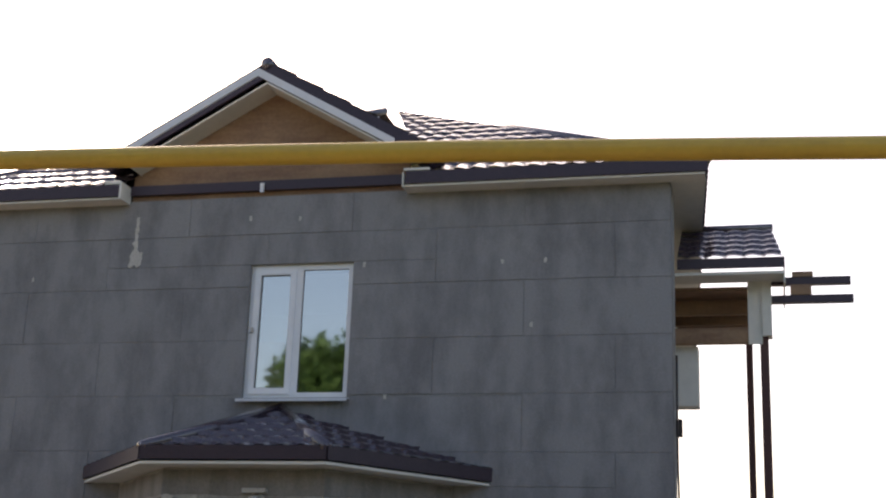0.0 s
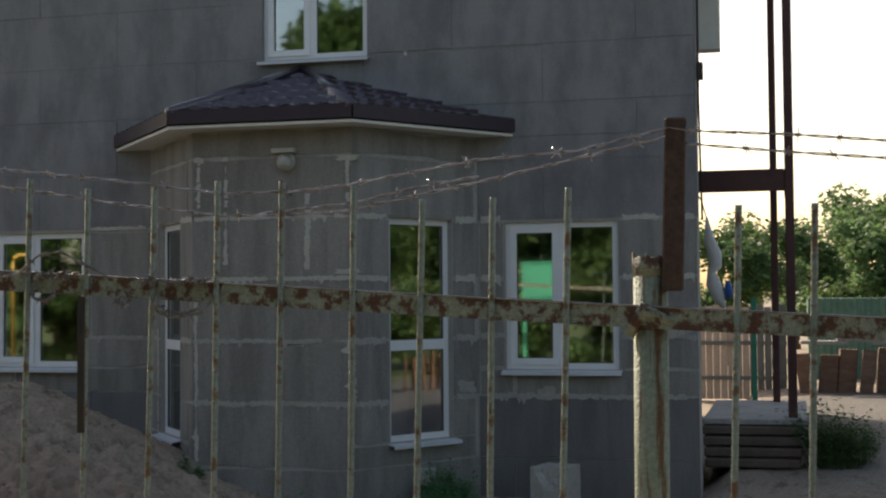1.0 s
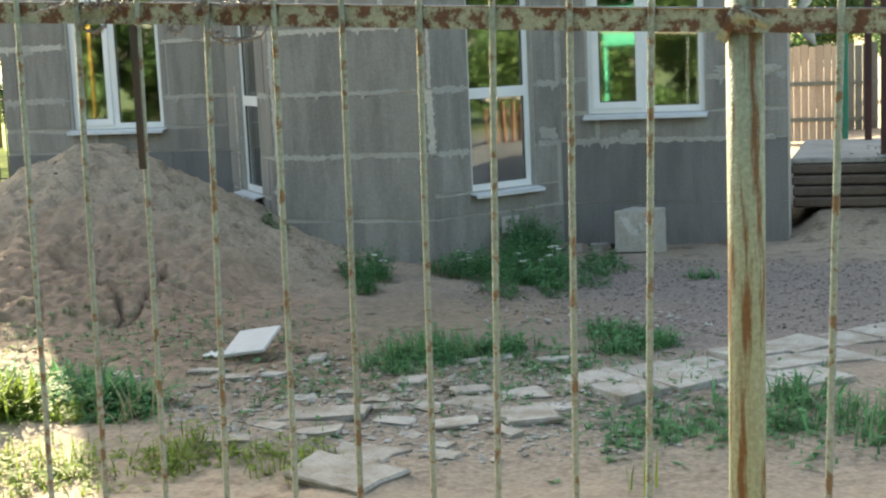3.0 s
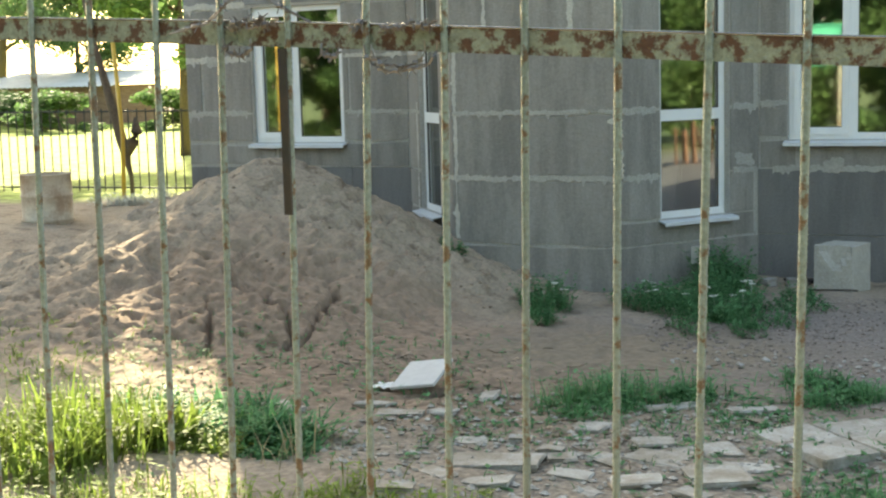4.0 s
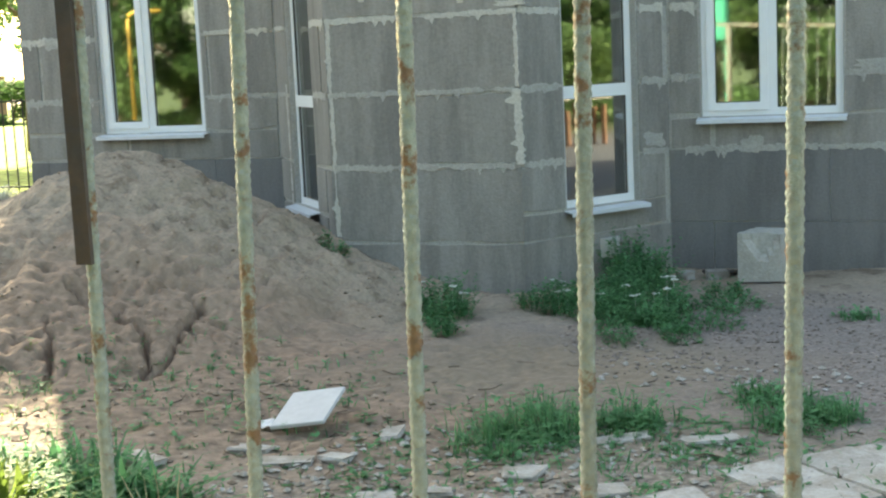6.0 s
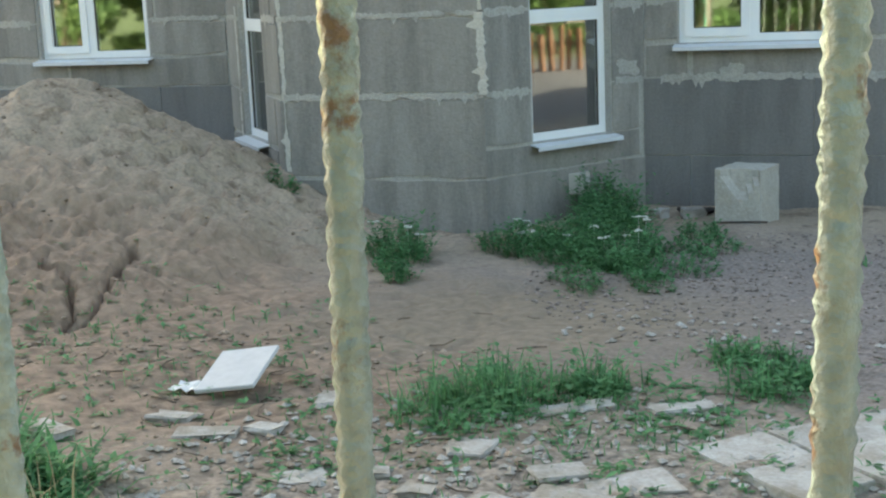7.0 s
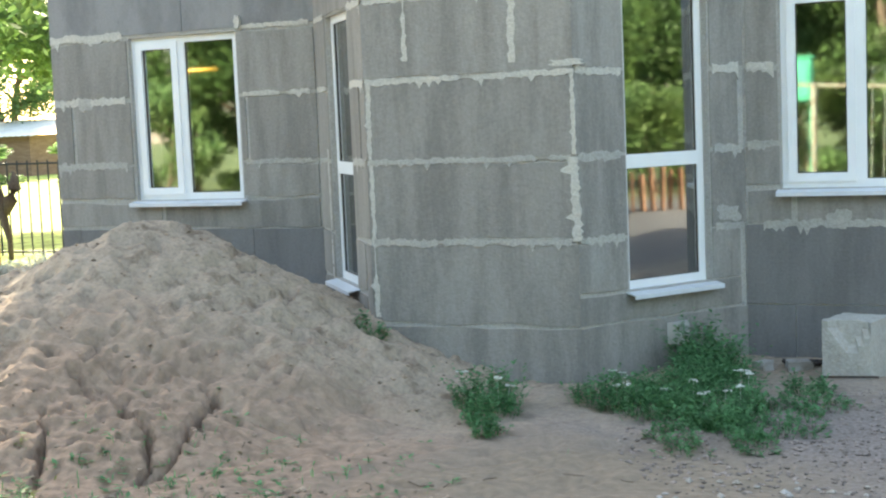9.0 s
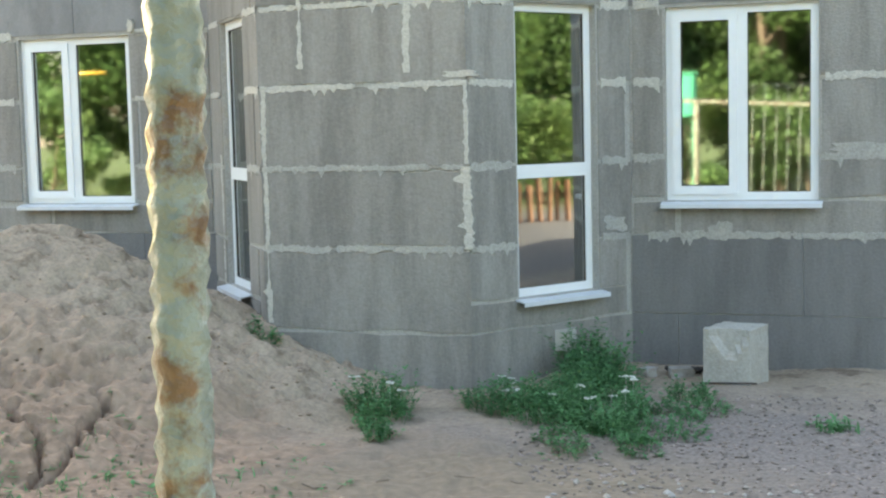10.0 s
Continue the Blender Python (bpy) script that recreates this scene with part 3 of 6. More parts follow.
# fascia and soffit
for dims in ((-0.82, EXR, EY - 0.02, EY, EZ - 0.10, EZ + 0.03),
             (EXL, -3.97, EY - 0.02, EY, EZ - 0.10, EZ + 0.03)):
    hbox("fascia", dims, ROOF_FLAT)
for dims in ((-0.84, EXR - 0.03, EY + 0.003, 0.0, EZ - 0.125, EZ - 0.105),
             (EXL, -3.95, EY + 0.003, 0.0, EZ - 0.125, EZ - 0.105)):
    hbox("soffit", dims, SOFFIT, "cream boxed soffit")
for x0, x1, y0, z0, z1, name, mat in ((EXR - 0.02, EXR + 0.004, EY + 0.002, EZ - 0.10, EZ + 0.03, "fascia", ROOF_FLAT), (X1 + 0.003, EXR - 0.03, 0.003, EZ - 0.125, EZ - 0.105, "soffit", SOFFIT)):
    bm = bmesh.new()
    for v in box(bm, x0, x1, y0, 9.8, z0, z1):
        if v.co.y > 5:
            v.co.x -= 0.7
    hpart(name, bm, mat)
# boxed returns where the eaves stop beside the gable
for dims in ((-3.97, -3.945, EY - 0.02, -0.003, EZ - 0.13, EZ + 0.06), (-0.855, -0.84, EY - 0.02, -0.003, EZ - 0.13, EZ + 0.02),
             (-4.15, -3.97, EY - 0.022, EY - 0.002, EZ + 0.035, EZ + 0.075), (-0.84, -0.57, EY - 0.03, EY - 0.005, EZ + 0.035, EZ + 0.06)):
    hbox("eave_return", dims, SOFFIT, "cream eave return")
# gable: plywood infill, flashing, rakes
GX, GZ, GT = -2.37, 7.70, 0.57
bm = bmesh.new()
tri = [(-3.94, 6.345), (-0.86, 6.345), (-0.86, GZ - 0.18 - (-0.86 - GX) * GT), (GX, GZ - 0.18), (-3.94, GZ - 0.18 - (GX + 3.94) * GT)]
f0 = [bm.verts.new((x, 0.03, z)) for x, z in tri]
f1 = [bm.verts.new((x, 0.10, z)) for x, z in tri]
bm.faces.new(f0)
bm.faces.new(f1[::-1])
for i in range(5):
    bm.faces.new((f0[i], f1[i], f1[(i + 1) % 5], f0[(i + 1) % 5]))
hpart("gable_infill", bm, PLY, "weathered plywood infill of the gable")
bm = bmesh.new()
box(bm, -3.94, -0.86, -0.03, 0.028, 6.40, 6.505)
hpart("flashing", bm, ROOF_FLAT, "dark plum flashing strip")
for s in (-1, 1):
    L = 1.85
    # roof skin of the gable
    bm = bmesh.new()
    e0, e1 = (GX + s * L, -0.30, GZ + 0.02 - L * GT), (GX, -0.30, GZ + 0.02)
    b0, b1 = (GX + s * L, 3.0, GZ + 0.02 - L * GT), (GX, 3.0, GZ + 0.02)
    if s > 0:
        tiled(bm, e0, b0, b1, e1)
    else:
        tiled(bm, b0, e0, e1, b1)
    hpart("gable_roof", bm, ROOF, "dark plum pressed metal tiles", True)
    bm = bmesh.new()
    # rake board, dark, and the pale trim under it
    def rake(bm, off0, off1, y0, y1, length):
        q = [(GX, GZ - off0), (GX + s * length, GZ - off0 - length * GT), (GX + s * length, GZ - off1 - length * GT), (GX, GZ - off1)]
        a = [bm.verts.new((x, y0, z)) for x, z in q]
        b = [bm.verts.new((x, y1, z)) for x, z in q]
        bm.faces.new(a)
        bm.faces.new(b[::-1])
        for i in range(4):
            bm.faces.new((a[i], b[i], b[(i + 1) % 4], a[(i + 1) % 4]))
    rake(bm, -0.045, 0.135, -0.31, -0.28, 1.70)
    hpart("rake_board", bm, ROOF_FLAT, "dark plum verge trim")
    bm = bmesh.new()
    rake(bm, 0.137, 0.225, -0.55, -0.528, 1.50)
    hpart("rake_trim", bm, TRIM, "white trim under the verge")
    bm = bmesh.new()
    rake(bm, 0.18, 0.20, -0.277, 0.029, 1.50)
    hpart("rake_soffit", bm, SOFFIT)
bm = bmesh.new()
tube(bm, [(GX, -0.32, GZ + 0.02), (GX, 3.0, GZ + 0.02)], 0.07, 10)
hpart("ridge_cap", bm, ROOF, "", True)
# bracket on the flashing
bm = bmesh.new()
box(bm, -2.45, -2.41, -0.06, -0.032, 6.37, 6.47)
hpart("bracket", bm, TRIM)

# bay canopy
CZ = 3.45
APEX = Vector((-2.07, 0.02, 4.05))
cpts = [Vector((-4.16, 0.02, CZ)), Vector((-2.80, -1.55, CZ)), Vector((-1.05, -1.55, CZ)), Vector((0.09, 0.02, CZ))]
for i in range(3):
    bm = bmesh.new()
    tiled(bm, cpts[i], cpts[i + 1], APEX + (cpts[i + 1] - cpts[i]) * 0.02, APEX, course=0.30, up=0.03, step=0.035)
    hpart("canopy_roof", bm, ROOF, "dark plum metal tiles over the bay", True)
for i in (1, 2):
    bm = bmesh.new()
    tube(bm, [cpts[i] + Vector((0, 0, 0.03)), APEX + Vector((0, -0.03, 0.03))], 0.06, 8)
    hpart("ridge_cap", bm, ROOF, "", True)
for i in range(3):
    bm = bmesh.new()
    a, b = cpts[i], cpts[i + 1]
    d = (b - a).normalized()
    mm = facing(a.x, a.y, d.x, d.y)
    ln = (b - a).length
    box(bm, 0 if i else 0, ln, -0.02, 0.004, CZ - 0.075, CZ + 0.05, mm)
    hpart("fascia", bm, ROOF_FLAT, "dark plum canopy fascia")
bm = bmesh.new()
low = [bm.verts.new(p + Vector((0, 0, -0.115))) for p in cpts]
top = [bm.verts.new(p + Vector((0, 0, -0.09))) for p in cpts]
bm.faces.new(low[::-1])
bm.faces.new(top)
for i in range(4):
    bm.faces.new((low[i], low[(i + 1) % 4], top[(i + 1) % 4], top[i]))
hpart("soffit", bm, SOFFIT, "cream canopy soffit")

# ---- street fence ----
FY = -9.815
BARS = [-0.40, -0.23, -0.06, 0.10, 0.269, 0.437, 0.614, 0.78, 0.946, 1.127, 1.300, 1.468, 1.652, 1.820, 1.993, 2.168, 2.553, 2.719, 2.89, 3.05, 3.22]
RAIL_Z = 1.762


def fence_z(x):
    return RAIL_Z - 0.058 * (x - 1.6)


fence = tagged(empty("street_fence", pose(1.4, FY, 0.25)), "rusty pale green fence of ribbed steel bars with barbed wire", "fence")
FINV = fence.matrix_basis.inverted()


def fpart(name, bm, mat, label="", smooth=False, parent=None):
    ob = part(name, bm, mat, parent or fence, label, smooth)
    if parent is None:
        ob.matrix_parent_inverse = FINV
    return ob


def rebar(x, top, bottom, lean):
    """A ribbed reinforcing bar."""
    bm = bmesh.new()
    n, r = 10, 0.0066
    zs = []
    z = bottom
    while z < top:
        zs.append(z)
        z += 0.0045
    rings = []
    for i, z in enumerate(zs):
        ring = []
        for k in range(n):
            w = 2 * math.pi * k / n
            ph = (z / 0.010 + 0.55 * math.sin(w)) % 1.0
            rr = r + (0.0014 if ph < 0.42 else 0.0)
            if k in (0, n // 2):
                rr += 0.0006
            ring.append(bm.verts.new((x + lean * (z - 1.72) + rr * math.cos(w), FY + rr * math.sin(w), z)))
        rings.append(ring)
    for a, b in zip(rings, rings[1:]):
        for k in range(n):
            bm.faces.new((a[k], a[(k + 1) % n], b[(k + 1) % n], b[k]))
    bm.faces.new(rings[0][::-1])
    bm.faces.new(rings[-1])
    return bm


rnd = random.Random(5)
for i, x in enumerate(BARS):
    top = fence_z(x) + 0.295 + rnd.uniform(-0.02, 0.02)
    fpart("bar", rebar(x, top, 0.02, rnd.uniform(0.015, 0.03)), BAR_PAINT, "", True)
# angle-iron rail behind the bars, with a lower one near the ground
def angle_rail(z_of, x0, x1):
    bm = bmesh.new()
    prof = ((0.008, 0), (0.050, 0), (0.050, 0.004), (0.012, 0.004), (0.012, 0.048), (0.008, 0.048))
    n = 24
    rows = []
    for i in range(n + 1):
        x = x0 + (x1 - x0) * i / n
        rows.append([bm.verts.new((x, FY + y, z_of(x) + z + 0.003 * math.sin(x * 2.1))) for y, z in prof])
    for a, b in zip(rows, rows[1:]):
        for k in range(6):
            bm.faces.new((a[k], a[(k + 1) % 6], b[(k + 1) % 6], b[k]))
    bm.faces.new(rows[0])
    bm.faces.new(rows[-1][::-1])
    return bm


fpart("rail", angle_rail(fence_z, -5, 7), RUST_GREEN, "angle-iron rail with flaking paint")
# Thin metal strand added to draw the bright line along the rail's top.
bm = bmesh.new()
tube(bm, [(-5 + 0.25 * i, FY + 0.008 + 0.002 * math.sin(i * 1.7), fence_z(-5 + 0.25 * i) + 0.050 + 0.003 * math.sin((-5 + 0.25 * i) * 2.1)) for i in range(49)], 0.0028, 6)
fpart("top_strand", bm, WIRE, "thin strand added for the bright line on the rail's top", True)
fpart("rail", angle_rail(lambda x: 0.16, -5, 7), RUST_GREEN, "lower angle-iron rail")
# thick tube post with a thinner extension welded on
bm = bmesh.new()
tube(bm, [(2.340, FY + 0.055, -0.2), (2.354, FY + 0.055, 1.2), (2.358, FY + 0.055, 1.868)], 0.040, 20)
post = fpart("post", bm, POST_PAINT, "thick tube post with rust streaks and a ragged top", True)
bm = bmesh.new()
for v in box(bm, 2.398, 2.446, FY + 0.010, FY + 0.050, 1.80, 2.195):
    if v.co.z < 2:
        v.co.x -= 0.012
bevel(bm, 0.004)
fpart("extension", bm, RUST, "brown rusted steel extension", parent=post)
bm = bmesh.new()
rim = random.Random(14)
ring = []
for k in range(26):
    w = 2 * math.pi * k / 26
    up = 1.872 + 0.03 * max(0.0, noise.noise(Vector((3 * math.cos(w), 3 * math.sin(w), 4.0)))) + rim.uniform(0, 0.008)
    cw, sw = math.cos(w), math.sin(w)
    ring.append([bm.verts.new((2.358 + rr * cw, FY + 0.055 + rr * sw, zz)) for rr, zz in ((0.0415, 1.835), (0.042, up), (0.037, up - 0.002), (0.036, 1.835))])
for k in range(26):
    a, b = ring[k], ring[(k + 1) % 26]
    for q in range(4):
        bm.faces.new((a[q], b[q], b[(q + 1) % 4], a[(q + 1) % 4]))
fpart("torn_rim", bm, RUST_GREEN, "torn rusty rim", True, parent=post)
bm = bmesh.new()
tube(bm, [(2.31, FY + 0.012, 1.70), (2.345, FY + 0.012, 1.76), (2.41, FY + 0.012, 1.73)], [0.014, 0.02, 0.012], 7)
fpart("weld", bm, RUST_GREEN, "lumpy weld", True, parent=post)
# dark strip wired to one bar
bm = bmesh.new()
box(bm, 0.930, 0.948, FY - 0.014, FY - 0.008, 1.458, 1.80)
fpart("strip", bm, DARK_STEEL, "black rubber strip on a bar")
for x in (-4.4, -1.2, 5.4):
    bm = bmesh.new()
    tube(bm, [(x, FY + 0.055, -0.3), (x + 0.01, FY + 0.055, 1.95)], 0.040, 16)
    fpart("post", bm, RUST_GREEN, "thick rusty tube post", True)


def barbed(pts, seed, barb=0.11):
    """Two twisted strands with four-pointed barbs."""
    r = random.Random(seed)
    bm = bmesh.new()
    pts = [Vector(p) for p in pts]
    path = []
    for a, b in zip(pts, pts[1:]):
        k = max(2, int((b - a).length / 0.012))
        path += [a.lerp(b, i / k) for i in range(k)]
    path.append(pts[-1])
    for ph in (0, math.pi):
        q = [p + Vector((0, math.cos(i * 0.55 + ph), math.sin(i * 0.55 + ph))) * 0.0022 for i, p in enumerate(path)]
        tube(bm, q, 0.0016, 4)
    i = 4
    while i < len(path) - 4:
        p = path[i]
        for s in range(2):
            d = Vector((r.uniform(-1, 1), r.uniform(-1, 1), r.uniform(-1, 1))).normalized() * 0.017
            tube(bm, [p - d, p + d * 0.2, p + d], 0.0012, 4)
        d = Vector((0.006, 0, 0))
        tube(bm, [p - d, p + d], 0.0045, 6)
        i += int(barb / 0.012) + r.randint(-2, 2)
    return bm


PT = (2.410, FY + 0.01, 2.172)
A1 = [(-1.000, FY, 2.16), (0.400, FY, 2.155), (0.700, FY, 2.130), (1.020, FY, 2.092), (1.320, FY, 2.050), (1.500, FY, 2.050), (1.640, FY, 2.062), (1.960, FY, 2.112), (2.200, FY, 2.125), PT]
A2 = [(-1.000, FY + 0.01, 2.10), (0.400, FY + 0.01, 2.112), (0.700, FY + 0.01, 2.086), (1.020, FY + 0.01, 2.035), (1.320, FY + 0.01, 1.996), (1.500, FY + 0.01, 1.994), (1.640, FY + 0.01, 2.002), (1.960, FY + 0.01, 2.060),
      (2.300, FY + 0.01, 2.130), (2.400, FY + 0.01, 2.150)]
A3 = [PT, (2.490, FY + 0.01, 2.160), (2.680, FY + 0.01, 2.146), (2.870, FY + 0.01, 2.126), (3.800, FY + 0.02, 2.06), (5.600, FY + 0.03, 2.02)]
A4 = [(2.410, FY + 0.015, 2.14), (2.490, FY + 0.015, 2.129), (2.680, FY + 0.015, 2.107), (2.870, FY + 0.015, 2.088), (3.800, FY + 0.02, 2.0), (5.600, FY + 0.03, 1.95)]
A5 = [(1.400, FY + 0.02, 1.998), (1.650, FY + 0.02, 2.020), (1.820, FY + 0.02, 2.055), (1.960, FY + 0.02, 2.075)]
for k, line in enumerate((A1, A2, A3, A4, A5)):
    fpart("barbed_wire", barbed(line, 1 + k), WIRE, "slack barbed wire")
# tangled wire at the rail: barbs snarled on top of it, loops hanging under it
r = random.Random(8)
for x0, x1, n in ((0.805, 0.925, 26), (1.105, 1.135, 12), (1.165, 1.295, 30)):
    pts = []
    for i in range(n):
        f = i / (n - 1)
        pts.append((x0 + (x1 - x0) * f + r.uniform(-.012, .012), FY - 0.010 + r.uniform(-.008, .008), fence_z(x0) + 0.042 + r.uniform(-.010, .016)))
    fpart("wire_tangle", barbed(pts, int(x0 * 100), 0.05), OLD_WIRE, "snarl of barbed wire on the rail")
for x0, x1, low in ((0.797, 0.866, 0.034), (1.036, 1.072, 0.03), (1.130, 1.290, 0.056), (1.150, 1.268, 0.046)):
    pts = []
    for i in range(15):
        w = math.pi * i / 14
        pts.append(((x0 + x1) / 2 - (x1 - x0) / 2 * math.cos(w) + r.uniform(-.003, .003), FY - 0.014 + r.uniform(-.004, .004), fence_z(x0) + 0.014 - low * math.sin(w) ** 0.7 + r.uniform(-.004, .004)))
    fpart("wire_tangle", barbed(pts, int(x0 * 100) + 7, 0.05), OLD_WIRE, "loop of barbed wire hanging under the rail")
pts = [(0.660, FY - 0.012, 1.84), (0.760, FY - 0.012, 1.86), (0.820, FY - 0.012, 1.905), (0.880, FY - 0.012, 1.915), (0.950, FY - 0.012, 1.88), (1.010, FY - 0.012, 1.85)]
fpart("wire_tangle", barbed(pts, 32, 0.05), OLD_WIRE, "loose end of barbed wire")

# ---- gas pipe over the street fence ----
GY = -6.9
gas = tagged(empty("gas_pipe", pose(-2.6, GY, 0.3)), "yellow painted overhead gas pipe on tall supports", "gas pipe")
GINV = gas.matrix_basis.inverted()


def gpart(name, bm, mat, label="", smooth=True):
    ob = part(name, bm, mat, gas, label, smooth)
    ob.matrix_parent_inverse = GINV
    return ob


bm = bmesh.new()
tube(bm, [(-14, GY, 4.62), (-1.12, GY, 4.205), (1.237, GY, 4.131), (3.243, GY, 4.048), (16, GY, 3.50)], 0.0525, 16)
gpart("pipe", bm, GAS, "yellow pipe with a sunlit top")
for px, pz in ((-13.5, 4.59), (9.5, 3.76)):
    bm = bmesh.new()
    tube(bm, [(px, GY, -0.3), (px, GY, pz)], 0.045, 10)
    gpart("support", bm, GAS)

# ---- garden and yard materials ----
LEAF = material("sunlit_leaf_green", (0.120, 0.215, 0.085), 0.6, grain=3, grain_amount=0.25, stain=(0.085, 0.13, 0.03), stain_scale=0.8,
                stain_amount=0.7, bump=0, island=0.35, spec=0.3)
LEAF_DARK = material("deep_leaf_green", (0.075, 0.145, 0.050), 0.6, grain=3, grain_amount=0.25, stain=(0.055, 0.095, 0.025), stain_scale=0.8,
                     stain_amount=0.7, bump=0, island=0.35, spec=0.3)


def translucent(m, share):
    """Let part of the light pass through the leaves of a material."""
    nt = m.node_tree
    b = nt.nodes["Principled BSDF"]
    tl = nt.nodes.new("ShaderNodeBsdfTranslucent")
    warm = nt.nodes.new("ShaderNodeVectorMath")
    warm.operation = 'MULTIPLY'
    warm.inputs[1].default_value = (3.8, 3.1, 0.9)
    nt.links.new(b.inputs["Base Color"].links[0].from_socket, warm.inputs[0])
    nt.links.new(warm.outputs[0], tl.inputs["Color"])
    mx = nt.nodes.new("ShaderNodeMixShader")
    mx.inputs[0].default_value = share
    nt.links.new(b.outputs[0], mx.inputs[1])
    nt.links.new(tl.outputs[0], mx.inputs[2])
    nt.links.new(mx.outputs[0], nt.nodes["Material Output"].inputs["Surface"])


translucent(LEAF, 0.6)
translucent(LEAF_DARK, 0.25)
WEED = material("weed_green", (0.105, 0.265, 0.120), 0.6, grain=8, grain_amount=0.25, stain=(0.065, 0.165, 0.065), stain_scale=3,
                stain_amount=0.6, bump=0, island=0.35, spec=0.3)
GRASS = material("fresh_grass", (0.19, 0.27, 0.06), 0.65, grain=8, grain_amount=0.2, stain=(0.15, 0.19, 0.045), stain_scale=3,
                 stain_amount=0.6, bump=0, island=0.35, spec=0.3)
STRAW = material("dry_straw", (0.36, 0.29, 0.16), 0.8, grain=8, bump=0, island=0.3)
PETAL = material("white_flower_heads", (0.58, 0.60, 0.55), 0.8, bump=0, stain_amount=0.1)
for leafy in (LEAF, LEAF_DARK, WEED, GRASS):
    nt = leafy.node_tree
    b = nt.nodes["Principled BSDF"]
    tl = nt.nodes.new("ShaderNodeBsdfTranslucent")
    nt.links.new(b.inputs["Base Color"].links[0].from_socket, tl.inputs[0])
    mx = nt.nodes.new("ShaderNodeMixShader")
    mx.inputs[0].default_value = 0.5
    nt.links.new(b.outputs[0], mx.inputs[1])
    nt.links.new(tl.outputs[0], mx.inputs[2])
    nt.links.new(mx.outputs[0], nt.nodes["Material Output"].inputs["Surface"])
BARK = material("grey_brown_bark", (0.14, 0.105, 0.08), 0.95, grain=40, grain_amount=0.3, stain=(0.08, 0.06, 0.045), stain_scale=6, bump=0.8,
                streak=(3, 3, 0.6))
DRUM = material("rust_stained_cream_drum", (0.58, 0.50, 0.40), 0.75, grain=40, stain=(0.30, 0.18, 0.11), stain_scale=4, stain_amount=0.7, bump=0.2)
BLACK_IRON = material("black_painted_iron", (0.03, 0.03, 0.032), 0.5, grain=40, stain_amount=0.4, bump=0.05)
WOOD_RED = material("red_brown_sawn_timber", (0.20, 0.115, 0.08), 0.8, grain=20, stain=(0.28, 0.18, 0.13), stain_scale=3, stain_amount=0.7,
                    bump=0.2, island=0.2, streak=(1, 1, 5))
GREEN_PAINT = material("green_enamel", (0.045, 0.33, 0.21), 0.45, grain=20, grain_amount=0.06, stain=(0.04, 0.26, 0.17), stain_amount=0.4, bump=0.04)
GREEN_DULL = material("dull_green_container", (0.10, 0.22, 0.17), 0.6, grain=20, stain=(0.05, 0.09, 0.07), stain_amount=0.5, bump=0.1)
SACK = material("white_woven_sack", (0.72, 0.72, 0.70), 0.8, grain=60, stain_amount=0.2, bump=0.3)
BLUE = material("blue_plastic", (0.03, 0.12, 0.42), 0.4, stain_amount=0.2, bump=0.03)
STEP = material("rough_brown_step", (0.15, 0.115, 0.095), 0.9, grain=30, stain=(0.10, 0.075, 0.06), stain_scale=3, stain_amount=0.8, bump=0.3)
PALE_STEP = material("pale_worn_landing", (0.42, 0.40, 0.38), 0.9, grain=30, stain=(0.3, 0.28, 0.26), stain_scale=3, stain_amount=0.7, bump=0.3)
SHED_ROOF = material("pale_corrugated_sheet", (0.62, 0.62, 0.60), 0.7, grain=20, stain=(0.45, 0.44, 0.42), stain_amount=0.5, bump=0.1)
OSB = material("tan_board", (0.55, 0.40, 0.22), 0.85, grain=30, stain=(0.42, 0.29, 0.16), stain_scale=4, stain_amount=0.6, bump=0.15)
FOIL = material("crumpled_white_film", (0.7, 0.7, 0.7), 0.4, stain_amount=0.2, bump=0.2)


# ---- porch and stair at the side of the house ----
bm = bmesh.new()
for xx, yy, z0, z1 in ((2.655, 1.2, 0.5, 5.6),):
    box(bm, xx - 0.045, xx + 0.045, yy - 0.045, yy + 0.045, z0, z1)
bevel(bm, 0.008)
hpart("porch_post", bm, STEEL, "oxblood steel post of the side porch")
bm = bmesh.new()
box(bm, 2.435, 2.515, 3.16, 3.24, 0.5, 5.6)
bevel(bm, 0.008)
hpart("porch_post", bm, STEEL, "oxblood steel post of the side porch")
bm = bmesh.new()
box(bm, X1 - 0.12, 2.608, 1.16, 1.24, 2.83, 3.05)
bevel(bm, 0.006)
hpart("beam", bm, STEEL, "oxblood steel floor beam")
bm = bmesh.new()
box(bm, 2.60, 2.67, 1.246, 3.15, 2.86, 3.04)
hpart("beam", bm, STEEL, "oxblood steel floor beam")
# balcony ceiling frame under the porch roof
bm = bmesh.new()
box(bm, X1 - 0.12, 2.55, 1.15, 1.25, 4.94, 5.10)
hpart("lintel", bm, PLY, "dark timber beam")
for yy in (1.6, 2.1, 2.6):
    bm = bmesh.new()
    box(bm, X1 - 0.12, 2.62, yy, yy + 0.07, 5.35, 5.5)
    hpart("rafter", bm, PLY, "dark timber rafter")
bm = bmesh.new()
box(bm, X1 - 0.12, 2.62, 1.26, 3.2, 5.52, 5.56)
hpart("porch_ceiling", bm, PLY, "dark boarded porch ceiling")
for dims in ((2.50, 2.639, 1.13, 1.155, 4.92, 5.58), (2.64, 2.74, 1.10, 1.30, 5.0, 5.58)):
    hbox("corner_board", dims, SOFFIT, "cream boxed corner")
bm = bmesh.new()
